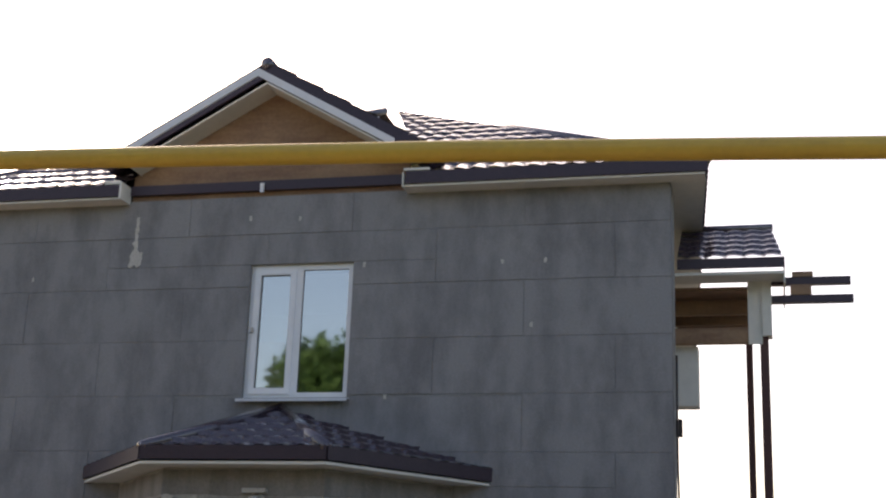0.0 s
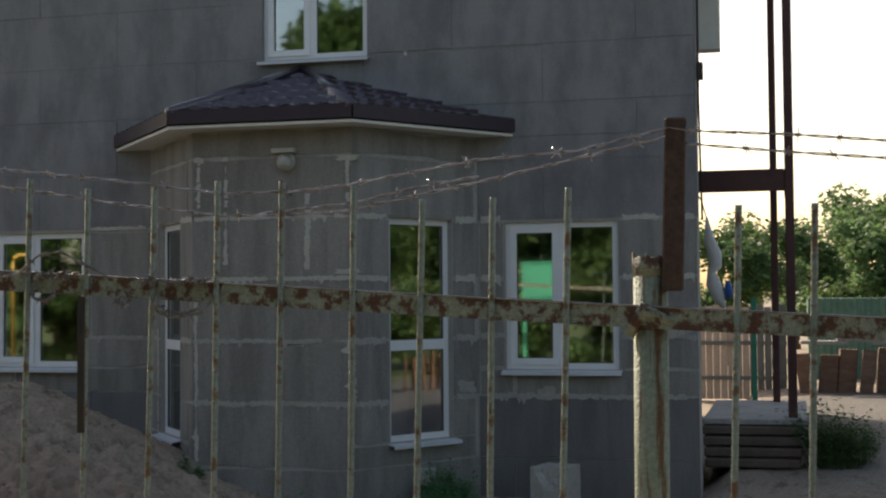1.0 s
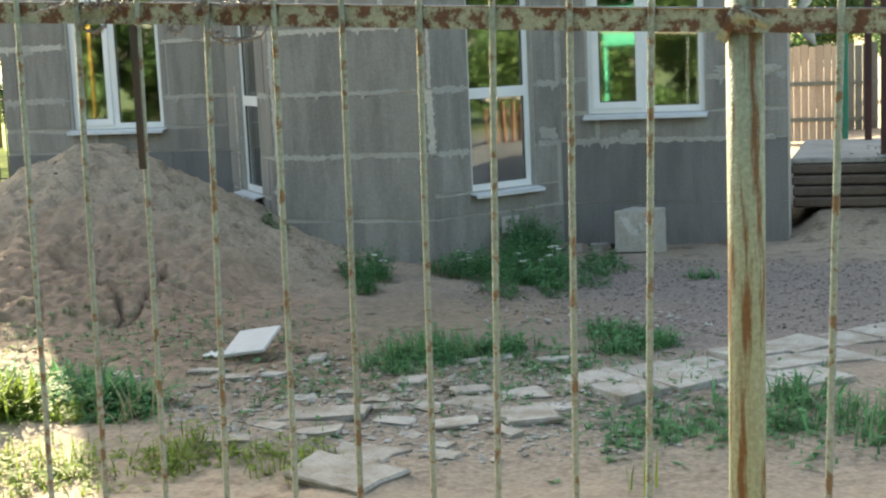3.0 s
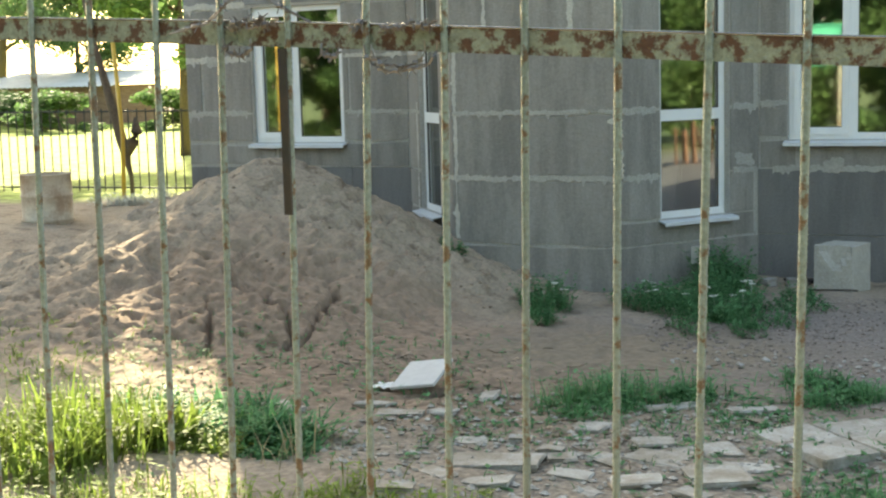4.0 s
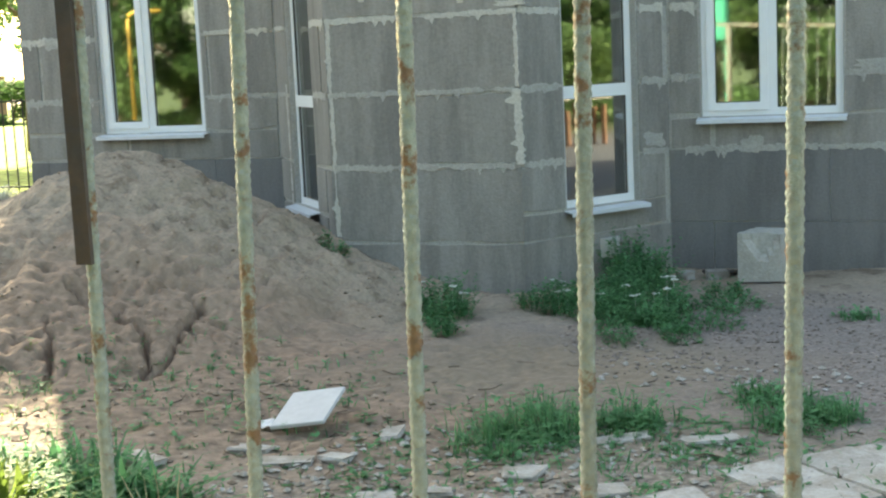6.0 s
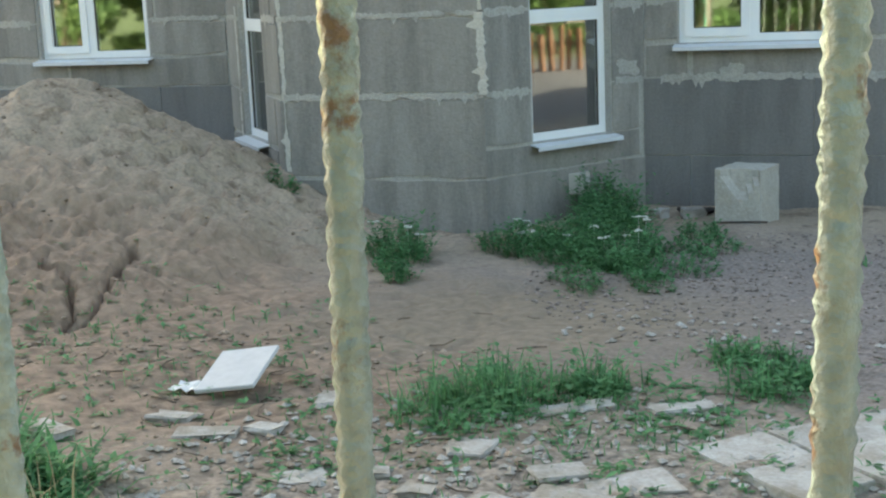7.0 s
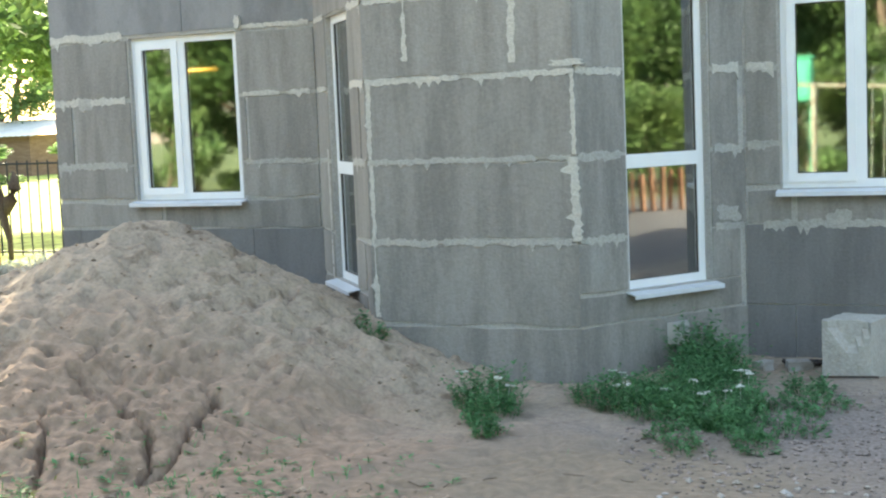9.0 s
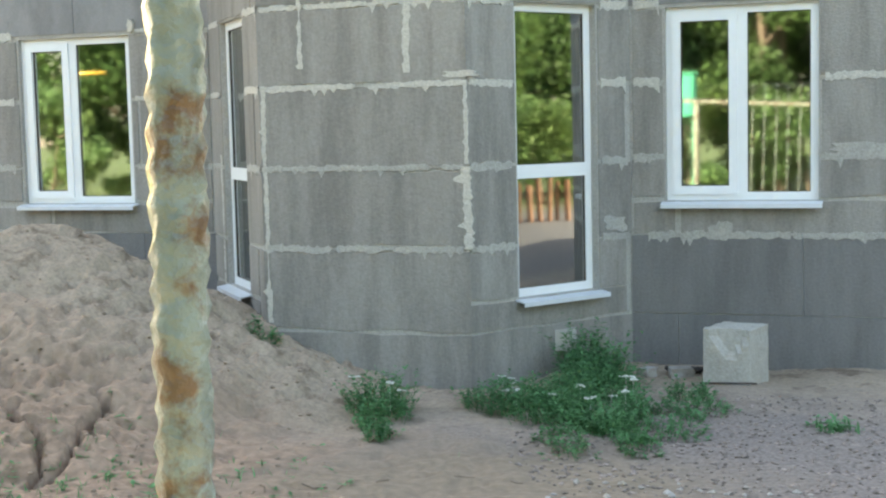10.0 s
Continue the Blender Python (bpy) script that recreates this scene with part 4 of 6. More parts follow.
tiled(bm, (X1, 0.80, 5.72), (2.87, 0.80, 5.72), (2.75, 1.75, 6.32), (X1, 1.75, 6.32), course=0.2)
hpart("porch_roof", bm, ROOF, "dark plum metal tiles of the side porch", True)
bm = bmesh.new()
tube(bm, [(X1, 1.75, 6.34), (2.78, 1.75, 6.34)], 0.045, 8)
hpart("ridge_cap", bm, ROOF, "", True)
bm = bmesh.new()
box(bm, X1, 2.88, 0.785, 0.80, 5.63, 5.74)
hpart("fascia", bm, ROOF_FLAT)
for dims in ((X1 - 0.12, 2.864, 0.803, 1.14, 5.57, 5.60), (2.865, 2.88, 0.803, 1.9, 5.47, 5.66)):
    hbox("soffit", dims, SOFFIT)
for z0, xe in ((5.545, 3.53), (5.355, 3.55)):
    bm = bmesh.new()
    box(bm, 2.72, xe, 1.17, 1.25, z0, z0 + 0.08)
    hpart("purlin_end", bm, ROOF_FLAT, "dark beam end jutting past the porch")
for dims in ((2.93, 3.14, 1.16, 1.26, 5.437, 5.543), (2.95, 3.16, 1.16, 1.26, 5.627, 5.68)):
    hbox("packer", dims, PLY)
# boxed trim, meter box and drain pipe on the side wall
bm = bmesh.new()
box(bm, X1 - 0.12, 1.985, 1.262, 1.5, 4.31, 4.93)
hpart("side_box", bm, SOFFIT, "cream boxed trim on the side wall")
bm = bmesh.new()
box(bm, X1 + 0.003, X1 + 0.06, 0.30, 0.42, 3.86, 4.02)
hpart("junction_box", bm, DARK_STEEL)
bm = bmesh.new()
tube(bm, [(X1 + 0.03, 0.12, 4.6), (X1 + 0.03, 0.1, 3.6), (X1 + 0.05, 0.1, 2.5)], 0.012, 6)
hpart("cable", bm, DARK_STEEL, "", True)
bm = bmesh.new()
box(bm, 1.78, 2.80, 0.95, 3.4, 0.50, 0.56)
bevel(bm, 0.012)
hpart("step", bm, PALE_STEP, "worn pale landing")
for k in range(4):
    bm = bmesh.new()
    box(bm, 1.78 + 0.01 * k, 2.74 - 0.02 * (k % 2), 0.90 - 0.055 * k, 3.3, 0.405 - 0.1 * k, 0.492 - 0.1 * k)
    for v in bm.verts:
        v.co.z += 0.012 * noise.noise(Vector((v.co.x * 3, v.co.y, k * 2.0)))
    bevel(bm, 0.014)
    hpart("step", bm, STEP, "rough brown step")

# tan panel added behind the upper-floor window for the tan area of its pane
bm = bmesh.new()
box(bm, -2.44, -2.05, 0.13, 0.15, 4.21, 4.80)
tagged(part("board", bm, OSB), "tan panel added behind the glass of the upper window", "board")

# air vent and plaster marks on the bay
bm = bmesh.new()
tube(bm, [(-1.765, -1.26, 3.03), (-1.765, -1.30, 3.03)], 0.085, 20)
tube(bm, [(-1.765, -1.30, 3.03), (-1.765, -1.37, 3.01)], [0.062, 0.062], 20)
hpart("vent", bm, MORTAR, "round plaster-patched vent stub", True)
bm = bmesh.new()
box(bm, -1.89, -1.67, -1.35, -1.279, 3.11, 3.15)
hpart("vent_hood", bm, MORTAR)


def smear(m, cx, cz, w, h, seed, mat, owner, thick=0.006, label="", n=18):
    """A flat uneven patch of mortar standing proud of a wall."""
    r = random.Random(seed)
    bm = bmesh.new()
    pts = []
    for i in range(n):
        a = 2 * math.pi * i / n
        ca, sa = math.cos(a), math.sin(a)
        k = 1.0 / max(abs(ca), abs(sa)) ** 0.85 * (1 + r.uniform(-0.28, 0.22))
        pts.append((cx + ca * k * w * 0.5, cz + sa * k * h * 0.5))
    f = [bm.verts.new(m @ Vector((x, -thick, z))) for x, z in pts]
    g = [bm.verts.new(m @ Vector((x + (cx - x) * -0.04, 0.02, z + (cz - z) * -0.04))) for x, z in pts]
    bm.faces.new(f)
    for i in range(n):
        j = (i + 1) % n
        bm.faces.new((f[i], g[i], g[j], f[j]))
    return part("mortar_patch", bm, mat, owner, label)


def band(m, x0, x1, z, h, seed, mat, owner, thick=0.005, gap=0.0, vertical=False):
    """A ragged run of squeezed-out mortar along a joint."""
    r = random.Random(seed)
    bm = bmesh.new()
    x = x0
    step = 0.024
    prev = None
    on = True
    left = r.uniform(0.3, 0.8)
    drift = 0.0
    while x < x1:
        left -= step
        if left < 0:
            on = (not on) if r.random() < gap or not on else on
            left = r.uniform(0.12, 0.5) if on else r.uniform(0.04, 0.2)
        if True:
            drift = drift * 0.8 + r.uniform(-0.25, 0.25)
            full = h
            h = full if on else full * 0.2
            a = z - h * 0.5 * (1 + r.uniform(-0.45, 0.35)) + drift * h * 0.3
            b = z + h * 0.5 * (1 + r.uniform(-0.45, 0.35)) + drift * h * 0.3
            if r.random() < 0.06:
                a -= h * r.uniform(0.4, 1.2)
            t = thick * r.uniform(0.6, 1.3)
            if vertical:
                c = [(a, 0.012, x), (a, -t, x), (b, -t, x), (b, 0.012, x)]
            else:
                c = [(x, 0.012, a), (x, -t, a), (x, -t, b), (x, 0.012, b)]
            row = [bm.verts.new(m @ Vector(p)) for p in c]
            if prev:
                for k in range(3):
                    bm.faces.new((prev[k], prev[k + 1], row[k + 1], row[k]))
            else:
                bm.faces.new(row)
            prev = row
            h = full
        x += step * r.uniform(0.7, 1.3)
    return part("mortar_band", bm, mat, owner)


seed = 100
for z, gap, h in ((1.968, 0.25, 0.050), (1.402, 0.3, 0.05), (2.53, 0.5, 0.05)):
    for m, a, b, own in ((MAIN, X0, -5.65, wall_front), (MAIN, -4.46, -3.80, wall_front), (MAIN, 1.12, X1, wall_front), (MAIN, -0.25, -0.05, wall_front),
                         (BAY_F, 0.02, LEN_F - 0.02, bay_front), (BAY_R, 0.02, 0.41, bay_right), (BAY_R, 1.25, LEN_R - 0.03, bay_right),
                         (BAY_L, 0.02, 0.38, bay_left), (BAY_L, 1.23, LEN_L - 0.02, bay_left)):
        seed += 1
        band(m, a, b, z, h * (0.8 + 0.5 * (seed % 3) / 2), seed, MORTAR_DULL if z == 1.402 else MORTAR, own, gap=gap)
for m, a, b, own in ((MAIN, -0.15, 0.9, wall_front), (MAIN, 0.9, X1, wall_front), (BAY_F, 0.02, LEN_F - 0.02, bay_front), (BAY_R, 0.02, 0.41, bay_right),
                     (BAY_R, 1.25, LEN_R - 0.02, bay_right)):
    seed += 1
    band(m, a, b, 0.835, 0.05, seed, MORTAR_DULL, own, gap=0.5)
# thick upright joints
band(BAY_F, 0.84, 1.42, 1.53, 0.06, 301, MORTAR, bay_front, vertical=True)
band(BAY_F, 1.42, 2.0, 1.535, 0.028, 302, MORTAR, bay_front, vertical=True)
band(BAY_F, 0.30, 2.0, 0.03, 0.035, 303, MORTAR, bay_front, vertical=True, gap=0.3)
band(BAY_F, 2.1, 3.1, 0.33, 0.035, 304, MORTAR, bay_front, vertical=True, gap=0.5)
band(BAY_F, 2.05, 2.75, 1.12, 0.05, 305, MORTAR, bay_front, vertical=True, gap=0.5)
band(BAY_F, 2.62, 3.05, 1.51, 0.035, 306, MORTAR, bay_front, vertical=True)
band(BAY_F, 2.62, 3.05, 0.06, 0.035, 307, MORTAR, bay_front, vertical=True)
band(BAY_L, 0.4, 1.5, 0.34, 0.04, 308, MORTAR, bay_left, vertical=True, gap=0.3)
band(BAY_R, 2.5, 3.1, 1.50, 0.04, 310, MORTAR_DULL, bay_right, vertical=True, gap=0.3)
smear(BAY_F, 1.50, 3.05, 0.20, 0.05, 1, MORTAR, bay_front)
smear(BAY_F, 0.06, 3.07, 0.10, 0.05, 2, MORTAR, bay_front)
smear(BAY_F, 1.50, 2.03, 0.22, 0.045, 3, MORTAR, bay_front)
smear(BAY_R, 1.38, 0.93, 0.22, 0.12, 4, MORTAR_DULL, bay_right)
smear(MAIN, 0.38, 0.86, 0.16, 0.13, 5, MORTAR_DULL, wall_front)
smear(MAIN, 1.45, 1.45, 0.55, 0.10, 6, MORTAR_DULL, wall_front)
smear(MAIN, -6.1, 1.95, 0.16, 0.12, 7, MORTAR_DULL, wall_front)
smear(MAIN, -6.0, 2.53, 0.6, 0.05, 8, MORTAR, wall_front)
smear(MAIN, -4.47, 2.57, 0.06, 0.10, 9, MORTAR, wall_front, thick=0.03)
smear(MAIN, -3.82, 5.70, 0.15, 0.17, 10, MORTAR, wall_upper)
band(MAIN, 5.75, 6.18, -3.83, 0.04, 311, MORTAR, wall_upper, vertical=True)
for k, (x, z) in enumerate(((-2.55, 6.10), (-1.28, 5.56), (0.15, 5.55), (0.58, 5.55), (-1.0, 4.2), (0.45, 4.9), (-2.0, 6.08), (-2.45, 4.9), (-5.0, 5.5))):
    smear(MAIN, x, z, 0.03, 0.05, 20 + k, MORTAR, wall_upper, n=8)


# ---- plants ----
def blades(name, cx, cy, rx, ry, count, height, mat, label, seed, leafy=0.0, lean=0.5, width=0.006, owner=None, category="grass"):
    """A tuft of bent blades, and small leaves where the plant is a leafy weed."""
    r = random.Random(seed)
    cx = yx(cx, cy)
    vs, fs = [], []
    subs = []
    for i in range(max(3, int(count / 70))):
        a, d = r.uniform(0, 2 * math.pi), r.random() ** 0.6
        subs.append((cx + rx * d * math.cos(a), cy + ry * d * math.sin(a), r.uniform(0.16, 0.42) * max(rx, 0.2), r.uniform(0.35, 1.1) * (1.1 - 0.35 * d)))
    for i in range(count):
        sx, sy, sr, sh = subs[r.randrange(len(subs))]
        x, y = r.gauss(sx, sr), r.gauss(sy, sr)
        d = 0.0
        z = ground_z(x, y) - 0.01
        h = height * sh * r.uniform(0.35, 1.1)
        la = r.uniform(0, 2 * math.pi)
        ln = h * lean * 1.7 * r.random()
        lx, ly = math.cos(la) * ln, math.sin(la) * ln
        h *= 1 - 0.25 * ln / max(h, 0.01)
        w = width * r.uniform(0.6, 1.4)
        px, py = -math.sin(la) * w, math.cos(la) * w
        n = len(vs)
        vs += [(x - px, y - py, z), (x + px, y + py, z), (x + lx * 0.35 - px, y + ly * 0.35 - py, z + h * 0.6), (x + lx * 0.35 + px, y + ly * 0.35 + py, z + h * 0.6), (x + lx, y + ly, z + h)]
        fs += [(n, n + 1, n + 3, n + 2), (n + 2, n + 3, n + 4)]
        if r.random() < leafy:
            for k in range(r.randint(3, 6)):
                f = r.uniform(0.2, 1.0)
                qx, qy, qz = x + lx * f, y + ly * f, z + h * f
                ra, s = r.uniform(0, 6.28), r.uniform(0.012, 0.03)
                ux, uy, uz = math.cos(ra) * s, math.sin(ra) * s, r.uniform(-0.5, 0.9) * s
                n = len(vs)
                vs += [(qx, qy, qz), (qx + ux - uy * 0.5, qy + uy + ux * 0.5, qz + uz * 0.6), (qx + 2 * ux, qy + 2 * uy, qz + uz), (qx + ux + uy * 0.5, qy + uy - ux * 0.5, qz + uz * 0.6)]
                fs.append((n, n + 1, n + 2, n + 3))
    me = bpy.data.meshes.new(name)
    me.from_pydata(vs, [], fs)
    me.materials.append(mat)
    ob = new(name, me)
    return tagged(ob, label, category, kind="stuff")


def flowers(cx, cy, rx, ry, count, height, seed):
    cx = yx(cx, cy)
    r = random.Random(seed)
    bm = bmesh.new()
    for i in range(count):
        a, d = r.uniform(0, 6.28), math.sqrt(r.random())
        x, y = cx + rx * d * math.cos(a), cy + ry * d * math.sin(a)
        z = ground_z(x, y) + height * r.uniform(0.7, 1.15)
        tube(bm, [(x, y, z - height * 0.8), (x, y, z)], 0.0012, 3)
        for k in range(11):
            px, py = x + r.gauss(0, 0.016), y + r.gauss(0, 0.016)
            s = r.uniform(0.005, 0.010)
            tube(bm, [(px, py, z), (px, py, z + 0.006)], s, 5)
    return tagged(part("flower_heads", bm, PETAL), "white umbel flowers among the weeds by the bay", "flowers", kind="stuff")


def herbs(name, mounds, count, mat, label, seed, leaf=0.028, category="weeds"):
    """Leafy weeds: upright forked stems in low uneven mounds, set with many small folded leaves."""
    r = random.Random(seed)
    vs, fs = [], []
    area = [m[2] * m[3] * (0.15 + m[4]) for m in mounds]
    total = sum(area)
    for (cx, cy, rx, ry, h), a in zip(mounds, area):
        for i in range(int(count * a / total / 9)):
            w, d = r.uniform(0, 6.283), math.sqrt(r.random()) * r.uniform(0.75, 1.12)
            x, y = cx + rx * d * math.cos(w), cy + ry * d * math.sin(w)
            if noise.noise(Vector((x * 5.0, y * 5.0, seed * 1.7))) < -0.22 + 0.3 * max(0.0, d - 0.8):
                continue
            z0 = ground_z(x, y) - 0.01
            top = h * (1.05 - 0.55 * d * d) * r.uniform(0.55, 1.1)
            lx, ly = r.gauss(0, 0.28) * top + 0.25 * top * d * math.cos(w), r.gauss(0, 0.28) * top + 0.25 * top * d * math.sin(w)
            n = len(vs)
            vs += [(x - 0.002, y, z0), (x + 0.002, y, z0), (x + lx, y + ly, z0 + top)]
            fs.append((n, n + 1, n + 2))
            for k in range(9):
                f = r.uniform(0.25, 1.05)
                px, py, pz = x + lx * f, y + ly * f, z0 + top * f
                ang, up = r.uniform(0, 6.283), r.uniform(-0.25, 0.75)
                L = leaf * r.uniform(0.55, 1.5)
                ux, uy, uz = math.cos(ang) * L, math.sin(ang) * L, up * L
                sx, sy = -math.sin(ang) * L * 0.30, math.cos(ang) * L * 0.30
                n = len(vs)
                vs += [(px, py, pz), (px + ux * 0.5 + sx, py + uy * 0.5 + sy, pz + uz * 0.55 + L * 0.10), (px + ux, py + uy, pz + uz * 0.8),
                       (px + ux * 0.5 - sx, py + uy * 0.5 - sy, pz + uz * 0.55 + L * 0.10), (px + ux * 0.5, py + uy * 0.5, pz + uz * 0.55)]
                fs += [(n, n + 1, n + 2, n + 4), (n, n + 4, n + 2, n + 3)]
    me = bpy.data.meshes.new(name)
    me.from_pydata(vs, [], fs)
    me.materials.append(mat)
    return tagged(new(name, me), label, category, kind="stuff")


herbs("weeds", [(-0.75, -1.75, 0.34, 0.26, 0.20), (-0.42, -1.85, 0.40, 0.42, 0.24), (-0.10, -2.10, 0.34, 0.50, 0.22), (0.0, -2.65, 0.32, 0.36, 0.14), (-0.28, -1.35, 0.30, 0.30, 0.28)],
      15000, WEED, "lush green weeds with white umbels at the foot of the bay", 1)
herbs("weeds", [(-0.42, -0.78, 0.20, 0.22, 0.42), (-0.28, -0.95, 0.16, 0.2, 0.32)], 3600, WEED, "tall green weeds in the corner of the bay wall", 2, leaf=0.032)
herbs("weeds", [(0.24, -2.25, 0.34, 0.42, 0.12), (0.42, -1.75, 0.26, 0.30, 0.10), (0.30, -2.75, 0.18, 0.22, 0.07)], 3200, WEED, "low green weeds thinning out on the gravel", 3, leaf=0.024)
herbs("weeds", [(0.34, -1.30, 0.16, 0.16, 0.15)], 500, WEED, "small weeds beside the concrete block", 13)
herbs("weeds", [(-1.52, -2.10, 0.20, 0.22, 0.28), (-1.35, -2.45, 0.16, 0.22, 0.20), (-1.25, -2.8, 0.10, 0.14, 0.12)], 3800, WEED, "small clump of green weeds below the bay", 4)
herbs("weeds", [(-2.62, -1.50, 0.12, 0.08, 0.09)], 260, WEED, "small weed where the heap meets the bay", 21)
blades("grass_tuft", -0.15, -5.05, 0.30, 0.34, 800, 0.24, WEED, "fine green grass tuft among rubble", 5, leafy=0.25, width=0.003, lean=0.9)
blades("grass_tuft", 0.25, -4.70, 0.20, 0.22, 420, 0.24, WEED, "fine green grass tuft among rubble", 15, leafy=0.25, width=0.003, lean=0.9)
blades("grass_tuft", 0.98, -4.42, 0.26, 0.28, 760, 0.20, WEED, "fine green grass tuft beside the slabs", 6, leafy=0.3, width=0.003, lean=0.9)
blades("grass_tuft", 1.75, -6.35, 0.55, 0.40, 500, 0.15, WEED, "grass growing behind the street fence", 7, leafy=0.4, lean=0.9, width=0.004)
blades("grass_tuft", 2.5, -6.0, 0.5, 0.45, 520, 0.24, WEED, "grass growing behind the street fence", 17, leafy=0.4, lean=0.8)
blades("grass_tuft", -2.50, -7.05, 0.45, 0.60, 1300, 0.50, GRASS, "tall sunlit grass behind the street fence", 8, leafy=0.3, width=0.006, lean=0.6)
blades("weeds", -1.90, -6.60, 0.22, 0.22, 260, 0.32, GRASS, "broad-leaved weed behind the street fence", 9, leafy=0.9, width=0.013, lean=0.9, category="weeds")
blades("weeds", -1.45, -6.30, 0.26, 0.24, 320, 0.24, WEED, "dark broad-leaved weeds in the shade", 10, leafy=0.9, width=0.013, lean=0.9, category="weeds")
blades("grass_tuft", -0.45, -7.15, 0.35, 0.3, 420, 0.22, GRASS, "thin grass by the rubble", 11, leafy=0.2, lean=0.9, width=0.004)
blades("grass_tuft", 1.25, -2.0, 0.05, 0.04, 70, 0.13, WEED, "lone weed on the gravel", 12, leafy=0.5)
blades("grass_tuft", -2.6, -4.4, 1.2, 0.5, 420, 0.10, WEED, "sparse grass at the foot of the spoil heap", 14, leafy=0.3, width=0.003, lean=1.0)
blades("dry_stalks", -1.05, -6.75, 0.4, 0.25, 36, 0.42, STRAW, "dry straw stalks behind the fence", 16, width=0.003, category="dry grass")
blades("grass_tuft", 1.54, -7.32, 0.03, 0.03, 9, 0.34, GRASS, "single tall grass stem behind the fence", 18, lean=0.15)
blades("dry_stalks", -3.2, -3.0, 1.3, 1.3, 160, 0.05, STRAW, "dry sprouts on the spoil heap", 19, width=0.002, category="dry grass")
blades("weeds", -2.15, -6.15, 0.5, 0.32, 520, 0.20, WEED, "low broad-leaved weeds on the open ground", 56, leafy=0.9, width=0.010, lean=0.9, category="weeds")
blades("thin_grass", -1.55, -7.55, 0.6, 0.4, 700, 0.17, GRASS, "thin grass just behind the street fence", 57, leafy=0.4, width=0.004, lean=0.9)
blades("thin_grass", -1.6, -5.6, 1.5, 0.8, 900, 0.11, WEED, "thin low grass over the trodden earth", 51, leafy=0.3, width=0.003, lean=1.0)
blades("thin_grass", 0.1, -4.9, 0.9, 0.6, 700, 0.12, WEED, "thin low grass among the rubble", 52, leafy=0.3, width=0.003, lean=1.0)
blades("thin_grass", 1.4, -5.4, 1.2, 1.0, 700, 0.10, WEED, "thin low grass between the slabs", 53, leafy=0.3, width=0.003, lean=1.0)
blades("thin_grass", -5.0, -5.4, 1.6, 0.7, 900, 0.14, GRASS, "thin grass beyond the spoil heap", 54, leafy=0.3, width=0.004, lean=1.0)
blades("pale_shrub", -8.3, 1.4, 0.35, 0.3, 260, 0.36, PETAL, "small white-leaved shrubs at the garden fence", 55, leafy=0.9, width=0.004, lean=0.8, category="shrub")
flowers(-0.35, -1.85, 0.45, 0.45, 10, 0.17, 1)
flowers(-0.85, -1.60, 0.26, 0.14, 5, 0.12, 3)
flowers(-1.58, -2.1, 0.2, 0.22, 3, 0.22, 2)


def tree_mesh(seed, height, spread, leaves, size, trunk_r, bole=0.3, mat=LEAF):
    """A tapered, forked trunk with limbs, and a crown of many small leaves in uneven clumps."""
    r = random.Random(seed)
    bt = bmesh.new()
    clumps = []
    lean = Vector((r.uniform(-0.2, 0.2), r.uniform(-0.2, 0.2), 0))
    main = [Vector((0, 0, -0.3)), lean * height * 0.2 + Vector((0, 0, height * bole)), lean * height * 0.5 + Vector((r.uniform(-.2, .2), 0, height * 0.62)), lean * height * 0.6 + Vector((0, r.uniform(-.3, .3), height * 0.9))]
    tube(bt, main, [trunk_r, trunk_r * 0.8, trunk_r * 0.45, trunk_r * 0.1], 8)
    for k in range(9):
        f = r.uniform(0.25, 0.95)
        i = min(2, int(f * 3))
        p = main[i].lerp(main[i + 1], f * 3 - i)
        a = r.uniform(0, 6.28)
        ln = spread * r.uniform(0.5, 1.0) * (1.15 - 0.5 * f)
        q = p + Vector((math.cos(a) * ln * 0.5, math.sin(a) * ln * 0.5, ln * r.uniform(0.1, 0.4)))
        e = p + Vector((math.cos(a + 0.3) * ln, math.sin(a + 0.3) * ln, ln * r.uniform(0.1, 0.7)))
        tube(bt, [p, q, e], [trunk_r * 0.4, trunk_r * 0.22, trunk_r * 0.05], 6)
        for w in (0.45, 0.7, 0.9, 1.05):
            c = q.lerp(e, (w - 0.5) * 2) if w > 0.5 else p.lerp(q, w * 2)
            clumps.append((c + Vector((r.uniform(-.3, .3), r.uniform(-.3, .3), r.uniform(-.1, .4))) * spread * 0.3, spread * r.uniform(0.14, 0.32)))
    for k in range(5):
        clumps.append((main[3] + Vector((r.uniform(-.5, .5), r.uniform(-.5, .5), r.uniform(-.4, .2))) * spread * 0.5, spread * r.uniform(0.18, 0.3)))
    tot = sum(c[1] ** 2 for c in clumps)
    vs, fs = [], []
    for c, rad in clumps:
        for i in range(int(leaves * rad * rad / tot)):
            d = Vector((r.gauss(0, 1), r.gauss(0, 1), r.gauss(0, 0.75)))
            d = d.normalized() * rad * r.random() ** 0.45
            p = c + d
            s = size * r.uniform(0.5, 1.3)
            u = Vector((r.uniform(-1, 1), r.uniform(-1, 1), r.uniform(-0.6, 0.6))).normalized() * s
            v = u.orthogonal().normalized() * s * 0.55
            v = v * math.cos(r.uniform(-0.9, 0.9)) + u.cross(v).normalized() * s * 0.3 * r.uniform(-1, 1)
            n = len(vs)
            vs += [p - u, p + v * 0.9, p + u, p - v * 0.9]
            fs.append((n, n + 1, n + 2, n + 3))
    me = bpy.data.meshes.new("crown")
    me.from_pydata([tuple(v) for v in vs], [], fs)
    me.materials.append(mat)
    return bt, me


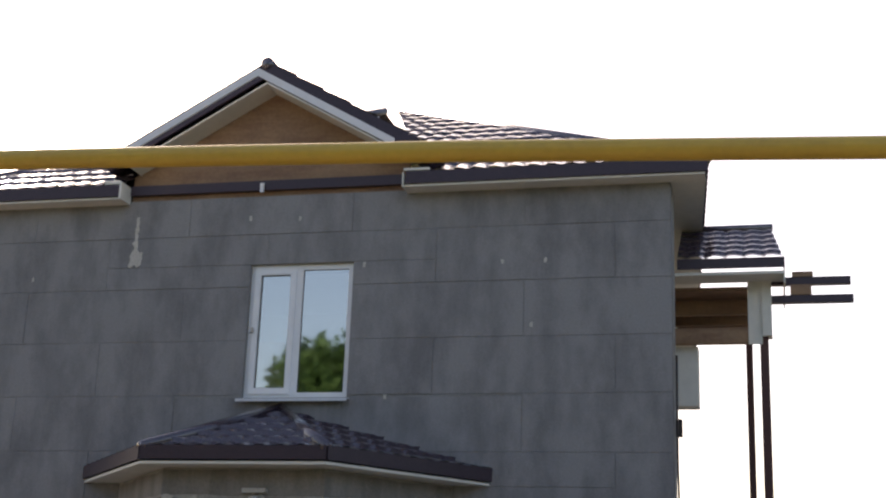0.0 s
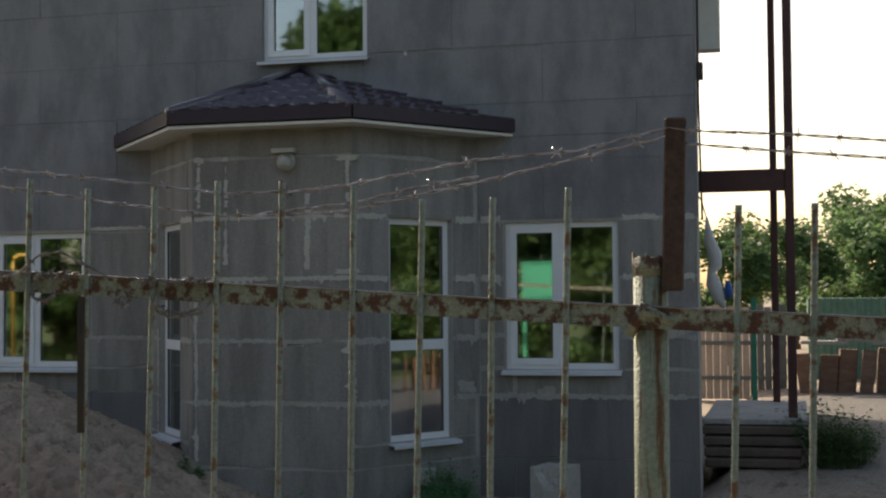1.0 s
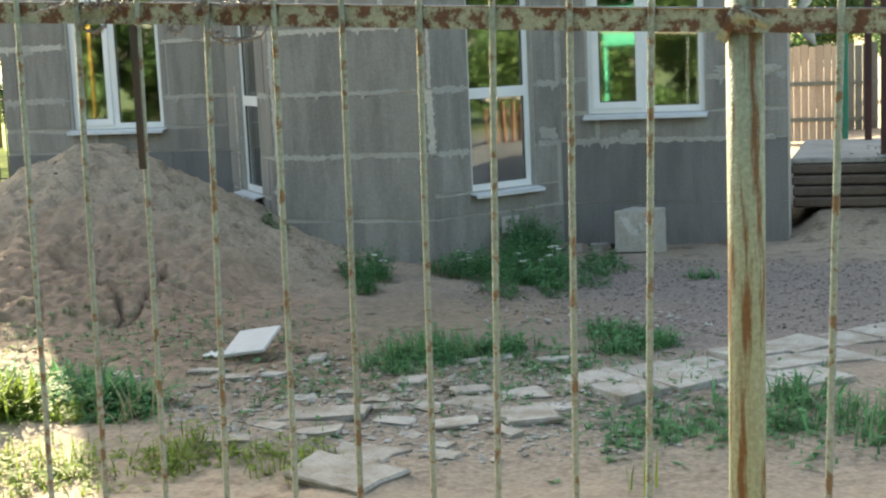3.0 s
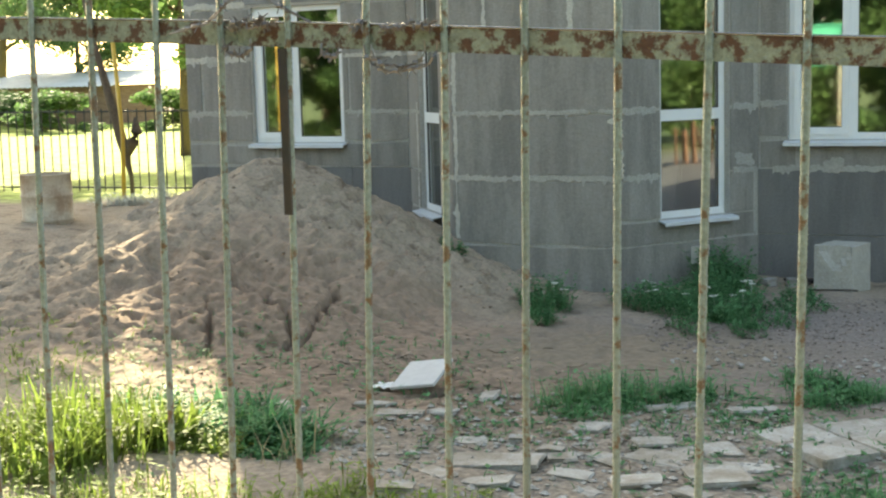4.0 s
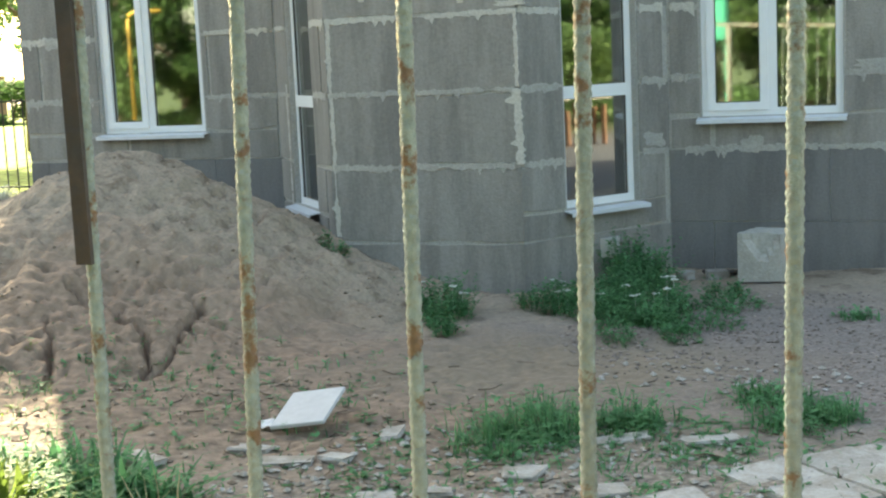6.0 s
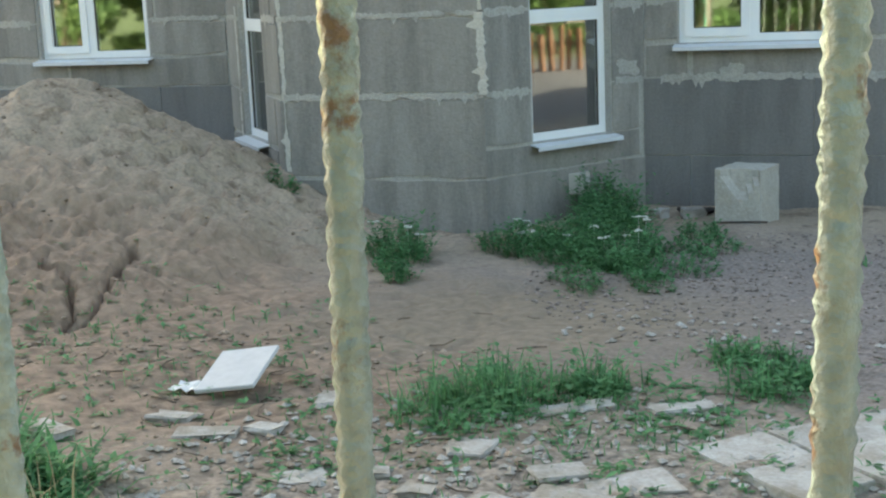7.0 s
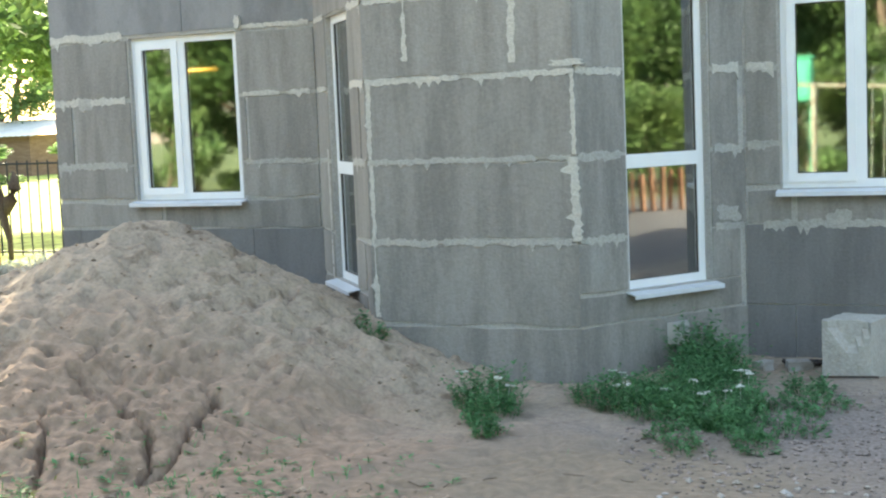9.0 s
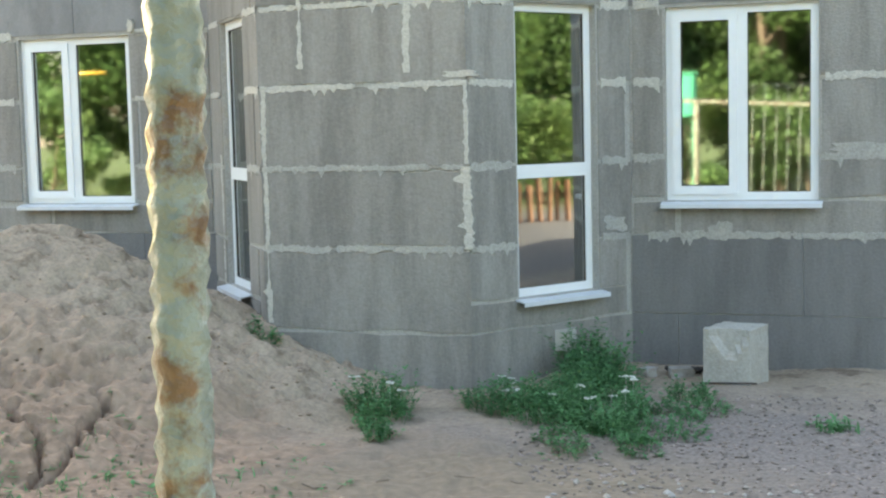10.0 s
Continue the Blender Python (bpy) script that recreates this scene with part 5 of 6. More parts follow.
def tree(x, y, z, label, *args, **kw):
    bt, me = tree_mesh(*args, **kw)
    t = tagged(empty("tree", pose(x, y, z)), label, "tree")
    part("trunk", bt, BARK, t, "grey-brown bark", True)
    c = new("crown", me)
    c.parent = t
    return t


BEHIND = "tall leafy tree across the street"
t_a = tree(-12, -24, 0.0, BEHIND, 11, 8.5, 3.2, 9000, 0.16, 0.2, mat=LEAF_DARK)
t_b = tree(-5.5, -21, 0.0, BEHIND, 12, 7.0, 3.0, 9000, 0.15, 0.18, mat=LEAF)
STREET_TREES = ((-19, -21, 40, 1), (-25, -26, 100, 1.1), (1, -22.5, 200, 1), (7, -21, 20, 0.95), (13, -24, 140, 1.1), (20, -22, 70, 1), (-1.5, -27, 300, 1.25), (-9, -28, 10, 1.2), (17, -6.5, 25, 0.6), (18.5, -3, 75, 0.65), (17.5, 0.5, 140, 0.6), (19, 3.5, 230, 0.7), (21, -9.5, 320, 0.75), (-7.2, -20.4, 60, 1.15))
SIDE_TREES = ((3.2, -25, 10, 1.25), (0, -24.5, 110, 1.05), (-0.8, -20, 10, 1), (-20, -32, 0, 1.3), (-14, -33, 50, 1.35), (-6, -33, 100, 1.4), (0, -32, 150, 1.3), (5, -33, 200, 1.35), (11, -32, 250, 1.35), (17, -31, 300, 1.3), (27, -18, 15, 1.1), (24, -7, 80, 0.9), (27, -1.5, 33, 1), (24, 3.5, 190, 0.85))
FAR_TREES = ((33, -4, 250, 1.2), (38, 4, 15, 1.3), (36, -11, 125, 1.2), (-15, -17.5, 77, 0.8), (-9, -18.5, 12, 0.8), (-12, -16.8, 222, 0.7), (-17.5, -18.5, 300, 0.9), (-22, -18, 20, 0.9), (-4.2, -17.6, 33, 0.75), (-1, -18.2, 155, 0.8), (2.6, -17.8, 280, 0.75), (-6.7, -16.9, 95, 0.7))
for k, (x, y, a, s) in enumerate(STREET_TREES + SIDE_TREES + FAR_TREES):
    src = t_a if k % 2 else t_b
    o = copy_thing(src, pose(x, y, 0.0, 0, 0, a))
    o.scale = (s, s, s * (0.9 + 0.1 * (k % 3)))
    tagged(o, group="trees across the street")
for o in (t_a, t_b):
    tagged(o, group="trees across the street")
hedge_rows = ((-19.5, -14.4), (-14.2, -15.6), (-10.8, -15.8), (-7.2, -15.6), (-3.8, -15.9), (0.1, -15.3), (3.8, -15.7), (-16, -14.2), (-12.5, -14.6), (-9, -14.0), (-5.5, -14.5), (2.0, -14.8), (5.5, -14.2), (9, -14.6), (13, -14.4), (14.0, -2.3), (14.3, -1.0), (13.9, 0.3), (15.2, -4.6), (15.6, -2.2), (15.2, 0.4), (15.8, 2.6), (16, -7), (-8, -15.2), (-6.4, -15.0), (-11.6, -15.4), (-1.0, -15.6), (1.2, -15.6), (-24, -18), (-22, -18.5), (-20, -18), (-18, -18.6), (-16, -18.2), (-14, -18.8), (-12, -18.2), (-26, -18.4), (17.5, -9), (18, -6.5), (18.2, -4.2), (18, -1.6), (18.3, 1.0), (18, 3.4), (17.8, 5.6))
h_a = tree(-2.0, -15.4, 0.0, "rough green shrub across the street", 31, 2.3, 1.6, 5000, 0.09, 0.05, bole=0.1, mat=LEAF)
tagged(h_a, group="shrubs across the street")
for k, (x, y) in enumerate(hedge_rows):
    o = copy_thing(h_a, pose(x, y - 1.0, 0.0, 0, 0, k * 71))
    o.scale = (1.0, 1.0, 0.75 + 0.12 * (k % 4))

# trees beyond the side yard
s_a = tree(4.6, 22, 0.0, "rounded sunlit tree beyond the side yard", 21, 3.9, 2.1, 9000, 0.10, 0.12, mat=LEAF)
for k, (x, y, a, s) in enumerate(((1.0, 25, 30, 0.95), (8.3, 24, 120, 1.0), (11.5, 27, 10, 1.2), (2.8, 30, 66, 1.05), (15, 24, 210, 1.0), (6.2, 32, 90, 1.25))):
    o = copy_thing(s_a, pose(x, y, 0, 0, 0, a))
    o.scale = (s, s, s)
    tagged(o, group="trees beyond the side yard")
tagged(s_a, group="trees beyond the side yard")
g_a = tree(-14.4, 10.8, 0.1, "sunlit fruit tree in the neighbouring garden", 22, 5.2, 2.8, 12000, 0.085, 0.13, bole=0.36, mat=LEAF)
# The second copy hides behind the house, added to shade the spoil heap.
for k, (x, y, a, s) in enumerate(((-8.6, 5.6, 200, 0.62), (-10.2, 6.4, 140, 1.5), (-38, 36, 110, 1.5), (-39, 24, 10, 1.4), (-45, 38, 40, 1.9), (-34, 46, 130, 2.0), (-54, 33, 220, 1.9), (-24, 44, 60, 1.9), (-27, 34, 310, 1.3), (-36, 33, 15, 1.2))):
    o = copy_thing(g_a, pose(x, y, 0.1, 0, 0, a))
    o.scale = (s, s, s)
    tagged(o, group="trees in the garden")
tagged(g_a, group="trees in the garden")
# Out-of-view tree, added only to cast shade over the spoil heap.
shade = tree(-18.0, 8.4, 0.1, "unseen tall tree added to shade the spoil heap", 24, 12.5, 6.0, 36000, 0.20, 0.17, bole=0.55, mat=LEAF)
tagged(shade, group="trees in the garden")
for k, (x, y) in enumerate(((-27.5, 22.5), (-30, 24.5), (-32.5, 24), (-35, 27), (-25, 24), (-22.5, 26))):
    o = copy_thing(h_a, pose(x, y, 0.0, 0, 0, k * 57))
    o.scale = (1.2, 1.2, 0.65)
    tagged(o, "low sunlit bush at the end of the lawn", group="bushes by the lawn")

# ---- garden side: iron fence, drum, pole, shed ----
gf = tagged(empty("garden_fence", pose(-9, 3, 0.2)), "black iron picket fence along the garden", "fence")
gfi = gf.matrix_basis.inverted()


def gfp(name, bm, mat, label=""):
    ob = part(name, bm, mat, gf, label)
    ob.matrix_parent_inverse = gfi
    return ob


GA, GB = Vector((-6.6, 3.6, 0.14)), Vector((-16.0, 2.0, 0.24))
for z in (0.14, 1.20):
    bm = bmesh.new()
    tube(bm, [GA + Vector((0, 0, z)), GB + Vector((0, 0, z))], 0.013, 6)
    gfp("rail", bm, BLACK_IRON)
nb = 70
for k in range(nb + 1):
    p = GA.lerp(GB, k / nb)
    bm = bmesh.new()
    box(bm, p.x - 0.007, p.x + 0.007, p.y - 0.007, p.y + 0.007, p.z + 0.05, p.z + 1.24)
    gfp("picket", bm, BLACK_IRON)
for k in range(0, nb + 1, 12):
    p = GA.lerp(GB, (k + 3) / nb) if k + 3 <= nb else GB
    bm = bmesh.new()
    box(bm, p.x - 0.03, p.x + 0.03, p.y - 0.03, p.y + 0.03, p.z - 0.2, p.z + 1.62)
    bevel(bm, 0.005)
    gfp("post", bm, BLACK_IRON)
bm = bmesh.new()
tube(bm, [(-8.98, 2.0, 0.1), (-8.94, 2.0, 1.1), (-9.02, 2.0, 2.4)], 0.028, 10)
tagged(part("gas_riser", bm, GAS, smooth=True), "thin yellow gas riser standing in the garden", "gas pipe")
# the leaning broken trunk by the fence
bm = bmesh.new()
tube(bm, [(-9.30, 2.6, 0.0), (-9.31, 2.6, 0.5), (-9.44, 2.6, 1.0), (-9.62, 2.6, 1.64), (-9.82, 2.6, 2.32), (-9.95, 2.6, 2.9)], [0.03, 0.03, 0.075, 0.06, 0.04, 0.02], 9)
tube(bm, [(-9.33, 2.6, 0.8), (-9.24, 2.58, 0.98), (-9.17, 2.58, 1.10), (-9.19, 2.6, 1.30)], [0.03, 0.085, 0.08, 0.02], 8)
tagged(part("dead_branch", bm, BARK, smooth=True), "leaning dead branch behind the garden fence", "branch")


def drum(x, y, z):
    d = tagged(empty("oil_drum", pose(x, y, z)), "open cream steel drum with rust stains beside the spoil heap", "drum")
    bm = bmesh.new()
    R, H = 0.275, 0.72
    prof = [(R, 0), (R, 0.22), (R + 0.012, 0.235), (R, 0.25), (R, 0.48), (R + 0.012, 0.495), (R, 0.51), (R, H), (R + 0.012, H + 0.006), (R + 0.006, H + 0.016), (R - 0.01, H + 0.01), (R - 0.012, 0.3), (0.0, 0.28)]
    n = 28
    rings = [[bm.verts.new((r * math.cos(6.2832 * k / n), r * math.sin(6.2832 * k / n), zz)) for k in range(n)] for r, zz in prof[:-1]]
    for a, b in zip(rings, rings[1:]):
        for k in range(n):
            bm.faces.new((a[k], a[(k + 1) % n], b[(k + 1) % n], b[k]))
    bm.faces.new(rings[-1])
    part("shell", bm, DRUM, d, "", True)
    # Dark disc below the rim stands in for the shade inside the drum.
    bm = bmesh.new()
    tube(bm, [(0, 0, H - 0.06), (0, 0, H - 0.04)], R - 0.014, 28)
    part("dark_inside", bm, RUST, d, "dark disc standing in for the shaded inside")
    return d


drum(-7.99, -0.55, 0.06)
shed = tagged(empty("shed", pose(-35, 31, 0.0)), "low brown shed with a pale sheet roof", "shed")
bm = bmesh.new()
box(bm, -3.5, 3.5, -1.5, 1.5, 0, 1.75)
part("wall", bm, WOOD_RED, shed)
bm = bmesh.new()
for i in range(60):
    x0 = -4 + 8 * i / 60
    h0 = 0.02 * (i % 2)
    vs = [(x0, -2, 1.72 + 2 * h0), (x0 + 8 / 60, -2, 1.76 - 2 * h0), (x0 + 8 / 60, 2, 2.36 - 2 * h0), (x0, 2, 2.32 + 2 * h0)]
    bm.faces.new([bm.verts.new(v) for v in vs])
bmesh.ops.remove_doubles(bm, verts=bm.verts[:], dist=0.03)
roof_ob = part("roof", bm, SHED_ROOF, shed, "pale corrugated roof")
sm = roof_ob.modifiers.new("thickness", 'SOLIDIFY')
sm.thickness = 0.02

STICK = material("brown_timber_sticks", (0.27, 0.145, 0.09), 0.8, grain=30, stain=(0.16, 0.085, 0.055), stain_scale=5, stain_amount=0.7, bump=0.2)
# ---- side yard: stacks, container, sack, barrel ----
def stack(x, y, z, n, seed, thin=1.0, mat=WOOD_RED):
    """Upright rough timbers leaning together; pale top pieces put sunlight into the colour."""
    r = random.Random(seed)
    s = tagged(empty("timber_stack", pose(x, y, z)), "stacked red-brown timber pieces with sunlit tops", "timber stack")
    for i in range(n):
        bm = bmesh.new()
        w, d, h = thin * r.uniform(0.16, 0.26), r.uniform(0.16, 0.24), r.uniform(0.7, 0.98)
        mm = pose(i * 0.24, r.uniform(-0.1, 0.1), 0, r.uniform(-3, 3), r.uniform(-5, 5), r.uniform(-12, 12))
        box(bm, -w / 2, w / 2, -d / 2, d / 2, 0, h, mm)
        bevel(bm, 0.012)
        part("timber", bm, mat, s)
    for i in range(n // 2):
        bm = bmesh.new()
        mm = pose(i * 0.46 + 0.2, r.uniform(-0.1, 0.1), 0.98 + 0.05 * (i % 2), r.uniform(-4, 4), r.uniform(-4, 4), r.uniform(-20, 20))
        box(bm, -0.3, 0.3, -0.14, 0.14, 0, 0.07, mm)
        bevel(bm, 0.01)
        part("plank", bm, CONC, s, "plank with sunlight put into its pale colour")
    return s


far_stack = stack(2.9, 11.2, ground_z(2.9, 11.2) - 0.02, 14, 3)
far_stack.scale = (1.3, 1.3, 0.86)
st = stack(11.2, 0.55, ground_z(11.2, 0.55) - 0.02, 6, 4, 0.34, STICK)
st.rotation_euler = (0, 0, radians(86))
st.scale = (0.62, 1.0, 0.80)
cont = tagged(empty("container", pose(4.9, 15.0, -0.1)), "dull green metal container in the side yard", "container")
bm = bmesh.new()
prev = None
for i in range(161):
    x0 = -1.95 + 5.1 * i / 160
    y0 = (-0.03, -0.03, 0.0, 0.0)[i % 4]
    row = [bm.verts.new((x0, yy, zz)) for yy, zz in ((y0, 0), (y0, 1.8), (2.0, 1.8), (2.0, 0))]
    if prev:
        for k in range(4):
            bm.faces.new((prev[k], row[k], row[(k + 1) % 4], prev[(k + 1) % 4]))
    else:
        bm.faces.new(row)
    prev = row
bm.faces.new(prev[::-1])
part("body", bm, GREEN_DULL, cont, "corrugated green sheet")
bm = bmesh.new()
tube(bm, [(1.69, 3.6, 2.72), (1.72, 3.6, 2.45), (1.78, 3.6, 2.26), (1.79, 3.6, 2.13), (1.74, 3.6, 2.05), (1.76, 3.6, 1.92), (1.82, 3.6, 1.76), (1.89, 3.6, 1.63)], [0.012, 0.06, 0.085, 0.07, 0.05, 0.09, 0.07, 0.015], 12)
tagged(part("hanging_sack", bm, SACK, smooth=True), "white woven sack hanging at the porch", "sack")
bm = bmesh.new()
tube(bm, [(1.69, 3.6, 2.70), (1.64, 3.6, 2.9), (1.545, 3.6, 3.06)], 0.008, 5)
tagged(part("cord", bm, WIRE), "cord that carries the white sack", "cord")
bm = bmesh.new()
tube(bm, [(1.93, 3.6, 1.94), (1.93, 3.6, 1.90), (1.935, 3.6, 1.80), (1.93, 3.6, 1.74)], [0.02, 0.045, 0.05, 0.02], 12)
tagged(part("blue_bag", bm, BLUE, smooth=True), "small blue plastic bag hanging beside the white sack", "bag")
# board screen across the side yard
FENCE_BEIGE = material("sun_bleached_board", (0.40, 0.33, 0.28), 0.85, grain=30, stain=(0.28, 0.22, 0.19), stain_scale=3, bump=0.2, streak=(3, 3, 0.3), island=0.12)
FENCE_GREY = material("grey_weathered_board", (0.13, 0.145, 0.14), 0.85, grain=30, stain=(0.09, 0.10, 0.10), stain_scale=3, bump=0.2, streak=(3, 3, 0.3), island=0.12)
screen = tagged(empty("board_screen", pose(1.6, 12.4, -0.1)), "beige and grey weathered board screen across the side yard", "screen")
for i in range(15):
    bm = bmesh.new()
    box(bm, -1.0 + 0.13 * i, -0.878 + 0.13 * i, -0.012, 0.012, 0, 1.66 + 0.02 * (i % 3))
    bevel(bm, 0.004)
    part("board", bm, FENCE_BEIGE if i < 10 else FENCE_GREY, screen)
for z in (0.35, 0.98):
    bm = bmesh.new()
    box(bm, -1.0, 0.95, -0.05, -0.014, z, z + 0.07)
    part("batten", bm, FENCE_GREY, screen)
bm = bmesh.new()
box(bm, 2.18, 2.24, 4.0, 4.06, -0.1, 1.75)
tagged(part("gate_post", bm, GREEN_PAINT), "slim green gate post in the side yard", "post")
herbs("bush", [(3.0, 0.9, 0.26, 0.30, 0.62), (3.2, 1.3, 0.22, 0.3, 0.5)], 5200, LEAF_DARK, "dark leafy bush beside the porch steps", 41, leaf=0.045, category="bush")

# ---- across the street: green cabinet and yellow riser that the windows mirror ----
cab = tagged(empty("gas_cabinet", pose(-1.74, -11.3, 0.0)), "green enamelled gas cabinet on tall legs", "cabinet")
bm = bmesh.new()
box(bm, -0.32, 0.32, -0.15, 0.15, 1.73, 2.38)
bevel(bm, 0.015)
part("body", bm, GREEN_PAINT, cab)
bm = bmesh.new()
box(bm, -0.35, 0.35, -0.18, 0.18, 2.382, 2.41)
part("lid", bm, GREEN_PAINT, cab)
bm = bmesh.new()
box(bm, -0.27, 0.27, 0.152, 0.165, 1.79, 2.31)
part("door", bm, GREEN_PAINT, cab)
for lx in (-0.3, 0.3):
    bm = bmesh.new()
    box(bm, lx - 0.03, lx + 0.03, -0.03, 0.03, -0.3, 1.728)
    part("leg", bm, GREEN_PAINT, cab)
bm = bmesh.new()
tube(bm, [(-9.15, -6.0, -0.3), (-9.15, -6.0, 2.38), (-9.13, -6.0, 2.46), (-9.05, -6.0, 2.50), (-8.6, -6.0, 2.5)], 0.028, 10)
tagged(part("gas_riser", bm, GAS, smooth=True), "yellow gas riser pipe at the street", "gas pipe")

TILE = material("pale_smooth_tile", (0.45, 0.455, 0.465), 0.75, grain=20, grain_amount=0.06, stain=(0.5, 0.5, 0.5), stain_scale=5, stain_amount=0.5, bump=0.08)
BEIGE = material("beige_cast_concrete", (0.40, 0.385, 0.35), 0.95, grain=50, grain_amount=0.15, stain=(0.33, 0.31, 0.275), stain_scale=5, bump=0.35)
# ---- rubble ----
def slab(x, y, w, l, th, rot, seed, tilt=(0, 0), lift=0.0, name="concrete_slab", label="broken pale concrete slab lying on the earth", mat=None, group="broken concrete"):
    """An irregular broken slab with chipped, uneven edges."""
    r = random.Random(seed)
    x = yx(x, y)
    bm = bmesh.new()
    n = 4 + r.randint(2, 4)
    pts = []
    corners = [(-w / 2, -l / 2), (w / 2, -l / 2), (w / 2, l / 2), (-w / 2, l / 2)]
    for q in range(4):
        (ax, ay), (bx, by) = corners[q], corners[(q + 1) % 4]
        jx, jy = r.uniform(-0.10, 0.06) * w, r.uniform(-0.10, 0.06) * l
        pts.append((ax * (1 + jx), ay * (1 + jy)))
        if r.random() < 0.75:
            f = r.uniform(0.25, 0.75)
            pts.append((ax + (bx - ax) * f + r.uniform(-0.06, 0.03) * w, ay + (by - ay) * f + r.uniform(-0.06, 0.03) * l))
    if r.random() < 0.5:
        c = r.randrange(len(pts))
        pts[c] = (pts[c][0] * 0.72, pts[c][1] * 0.8)
    n = len(pts)
    top = [bm.verts.new((px, py, th + r.uniform(-0.004, 0.004))) for px, py in pts]
    mid = [bm.verts.new((px * 1.03 + r.uniform(-.01, .01), py * 1.03 + r.uniform(-.01, .01), th * 0.55)) for px, py in pts]
    bot = [bm.verts.new((px * 0.97, py * 0.97, -0.01)) for px, py in pts]
    bm.faces.new(top)
    bm.faces.new(bot[::-1])
    for a, b in ((mid, top), (bot, mid)):
        for i in range(n):
            j = (i + 1) % n
            bm.faces.new((a[i], a[j], b[j], b[i]))
    ob = part(name, bm, mat or CONC, m=pose(x, y, ground_z(x, y) + lift, tilt[0], tilt[1], rot))
    return tagged(ob, label, "slab", group)


plate_bm = bmesh.new()
box(plate_bm, -0.143, 0.143, -0.180, 0.180, -0.011, 0.011)
bevel(plate_bm, 0.004)
tilt = Matrix.Identity(4)
tu = Vector((0.283, 0.019, 0.039)).normalized()
tw = tu.cross(Vector((-0.059, 0.35, 0.08))).normalized()
for axis_i, vec in enumerate((tu, tw.cross(tu), tw, Vector((-1.183, -5.014, -0.042)))):
    for row_i in range(3):
        tilt[row_i][axis_i] = vec[row_i]
tagged(part("floor_tile", plate_bm, TILE, m=tilt), "clean pale square tile lying tilted on the earth", "tile")
# the old path: flat slabs laid edge to edge, worn and slightly sunk, running off towards the side yard
def paver(corners, th, seed, lift):
    """One flat slab of the path, with chipped corners and an uneven rim."""
    r = random.Random(seed)
    cx, cy = sum(p[0] for p in corners) / 4, sum(p[1] for p in corners) / 4
    pts = []
    for k in range(4):
        a, b = Vector(corners[k]), Vector(corners[(k + 1) % 4])
        chip = r.uniform(0.02, 0.16) if r.random() < 0.5 else 0.03
        for f in (chip, r.uniform(0.35, 0.65), 1 - r.uniform(0.02, 0.06)):
            p = a.lerp(b, f)
            pts.append((p.x - cx + r.uniform(-.008, .008), p.y - cy + r.uniform(-.008, .008)))
    bm = bmesh.new()
    top = [bm.verts.new((x * 0.985, y * 0.985, th + r.uniform(-.003, .002))) for x, y in pts]
    mid = [bm.verts.new((x, y, th - 0.008)) for x, y in pts]
    low = [bm.verts.new((x * 0.98, y * 0.98, -0.03)) for x, y in pts]
    bm.faces.new(top)
    for a, b in ((mid, top), (low, mid)):
        for i in range(12):
            bm.faces.new((a[i], a[(i + 1) % 12], b[(i + 1) % 12], b[i]))
    ob = part("paving_slab", bm, CONC, m=pose(cx, cy, ground_z(cx, cy) + lift, r.uniform(-1.5, 1.5), r.uniform(-1.5, 1.5), 0))
    return tagged(ob, "flat worn concrete slab of an old path", "slab", "slabs of the old path")


r = random.Random(41)
PA, PD, PN = Vector((0.86, -5.50)), Vector((0.70, 0.714)), Vector((0.714, -0.70))
edges = [PA + PD * (0.36 * i) for i in range(10)]
for i in range(9):
    for k in range(3):
        if (i, k) in ((0, 2), (1, 2), (5, 1), (8, 2), (4, 2), (6, 2), (7, 2), (7, 0), (8, 0)):
            continue
        w0, w1 = k * 0.34 + 0.02 * math.sin(i * 1.7), (k + 1) * 0.34 - 0.018 + 0.02 * math.sin(i * 1.7)
        sk = 0.10 * math.sin(k * 2.3 + 0.6)
        a, b = edges[i] + PD * sk, edges[i + 1] + PD * (sk - 0.018 * r.uniform(0.6, 1.8))
        turn = r.uniform(-0.025, 0.025)
        paver([tuple(a + PN * (w0 + turn)), tuple(a + PN * (w1 + turn)), tuple(b + PN * (w1 - turn)), tuple(b + PN * (w0 - turn))][::-1], 0.03, 700 + i * 3 + k, r.uniform(-0.018, -0.004))
near_slabs = [(0.36, -7.38, 0.52, 0.34), (0.39, -7.02, 0.24, 0.26), (-0.12, -6.36, 0.46, 0.24), (-0.05, -6.62, 0.22, 0.16), (0.92, -6.22, 0.26, 0.34), (0.62, -6.05, 0.34, 0.20), (0.78, -5.86, 0.30, 0.20),
              (0.38, -6.12, 0.26, 0.13), (0.60, -6.42, 0.22, 0.15), (0.10, -5.62, 0.18, 0.16), (-0.06, -5.20, 0.26, 0.10), (0.36, -5.06, 0.38, 0.09), (0.80, -4.93, 0.26, 0.10), (0.22, -6.88, 0.16, 0.14),
              (1.02, -6.02, 0.22, 0.12), (-0.42, -6.92, 0.24, 0.12), (0.50, -5.80, 0.20, 0.12), (0.28, -6.42, 0.20, 0.12)]
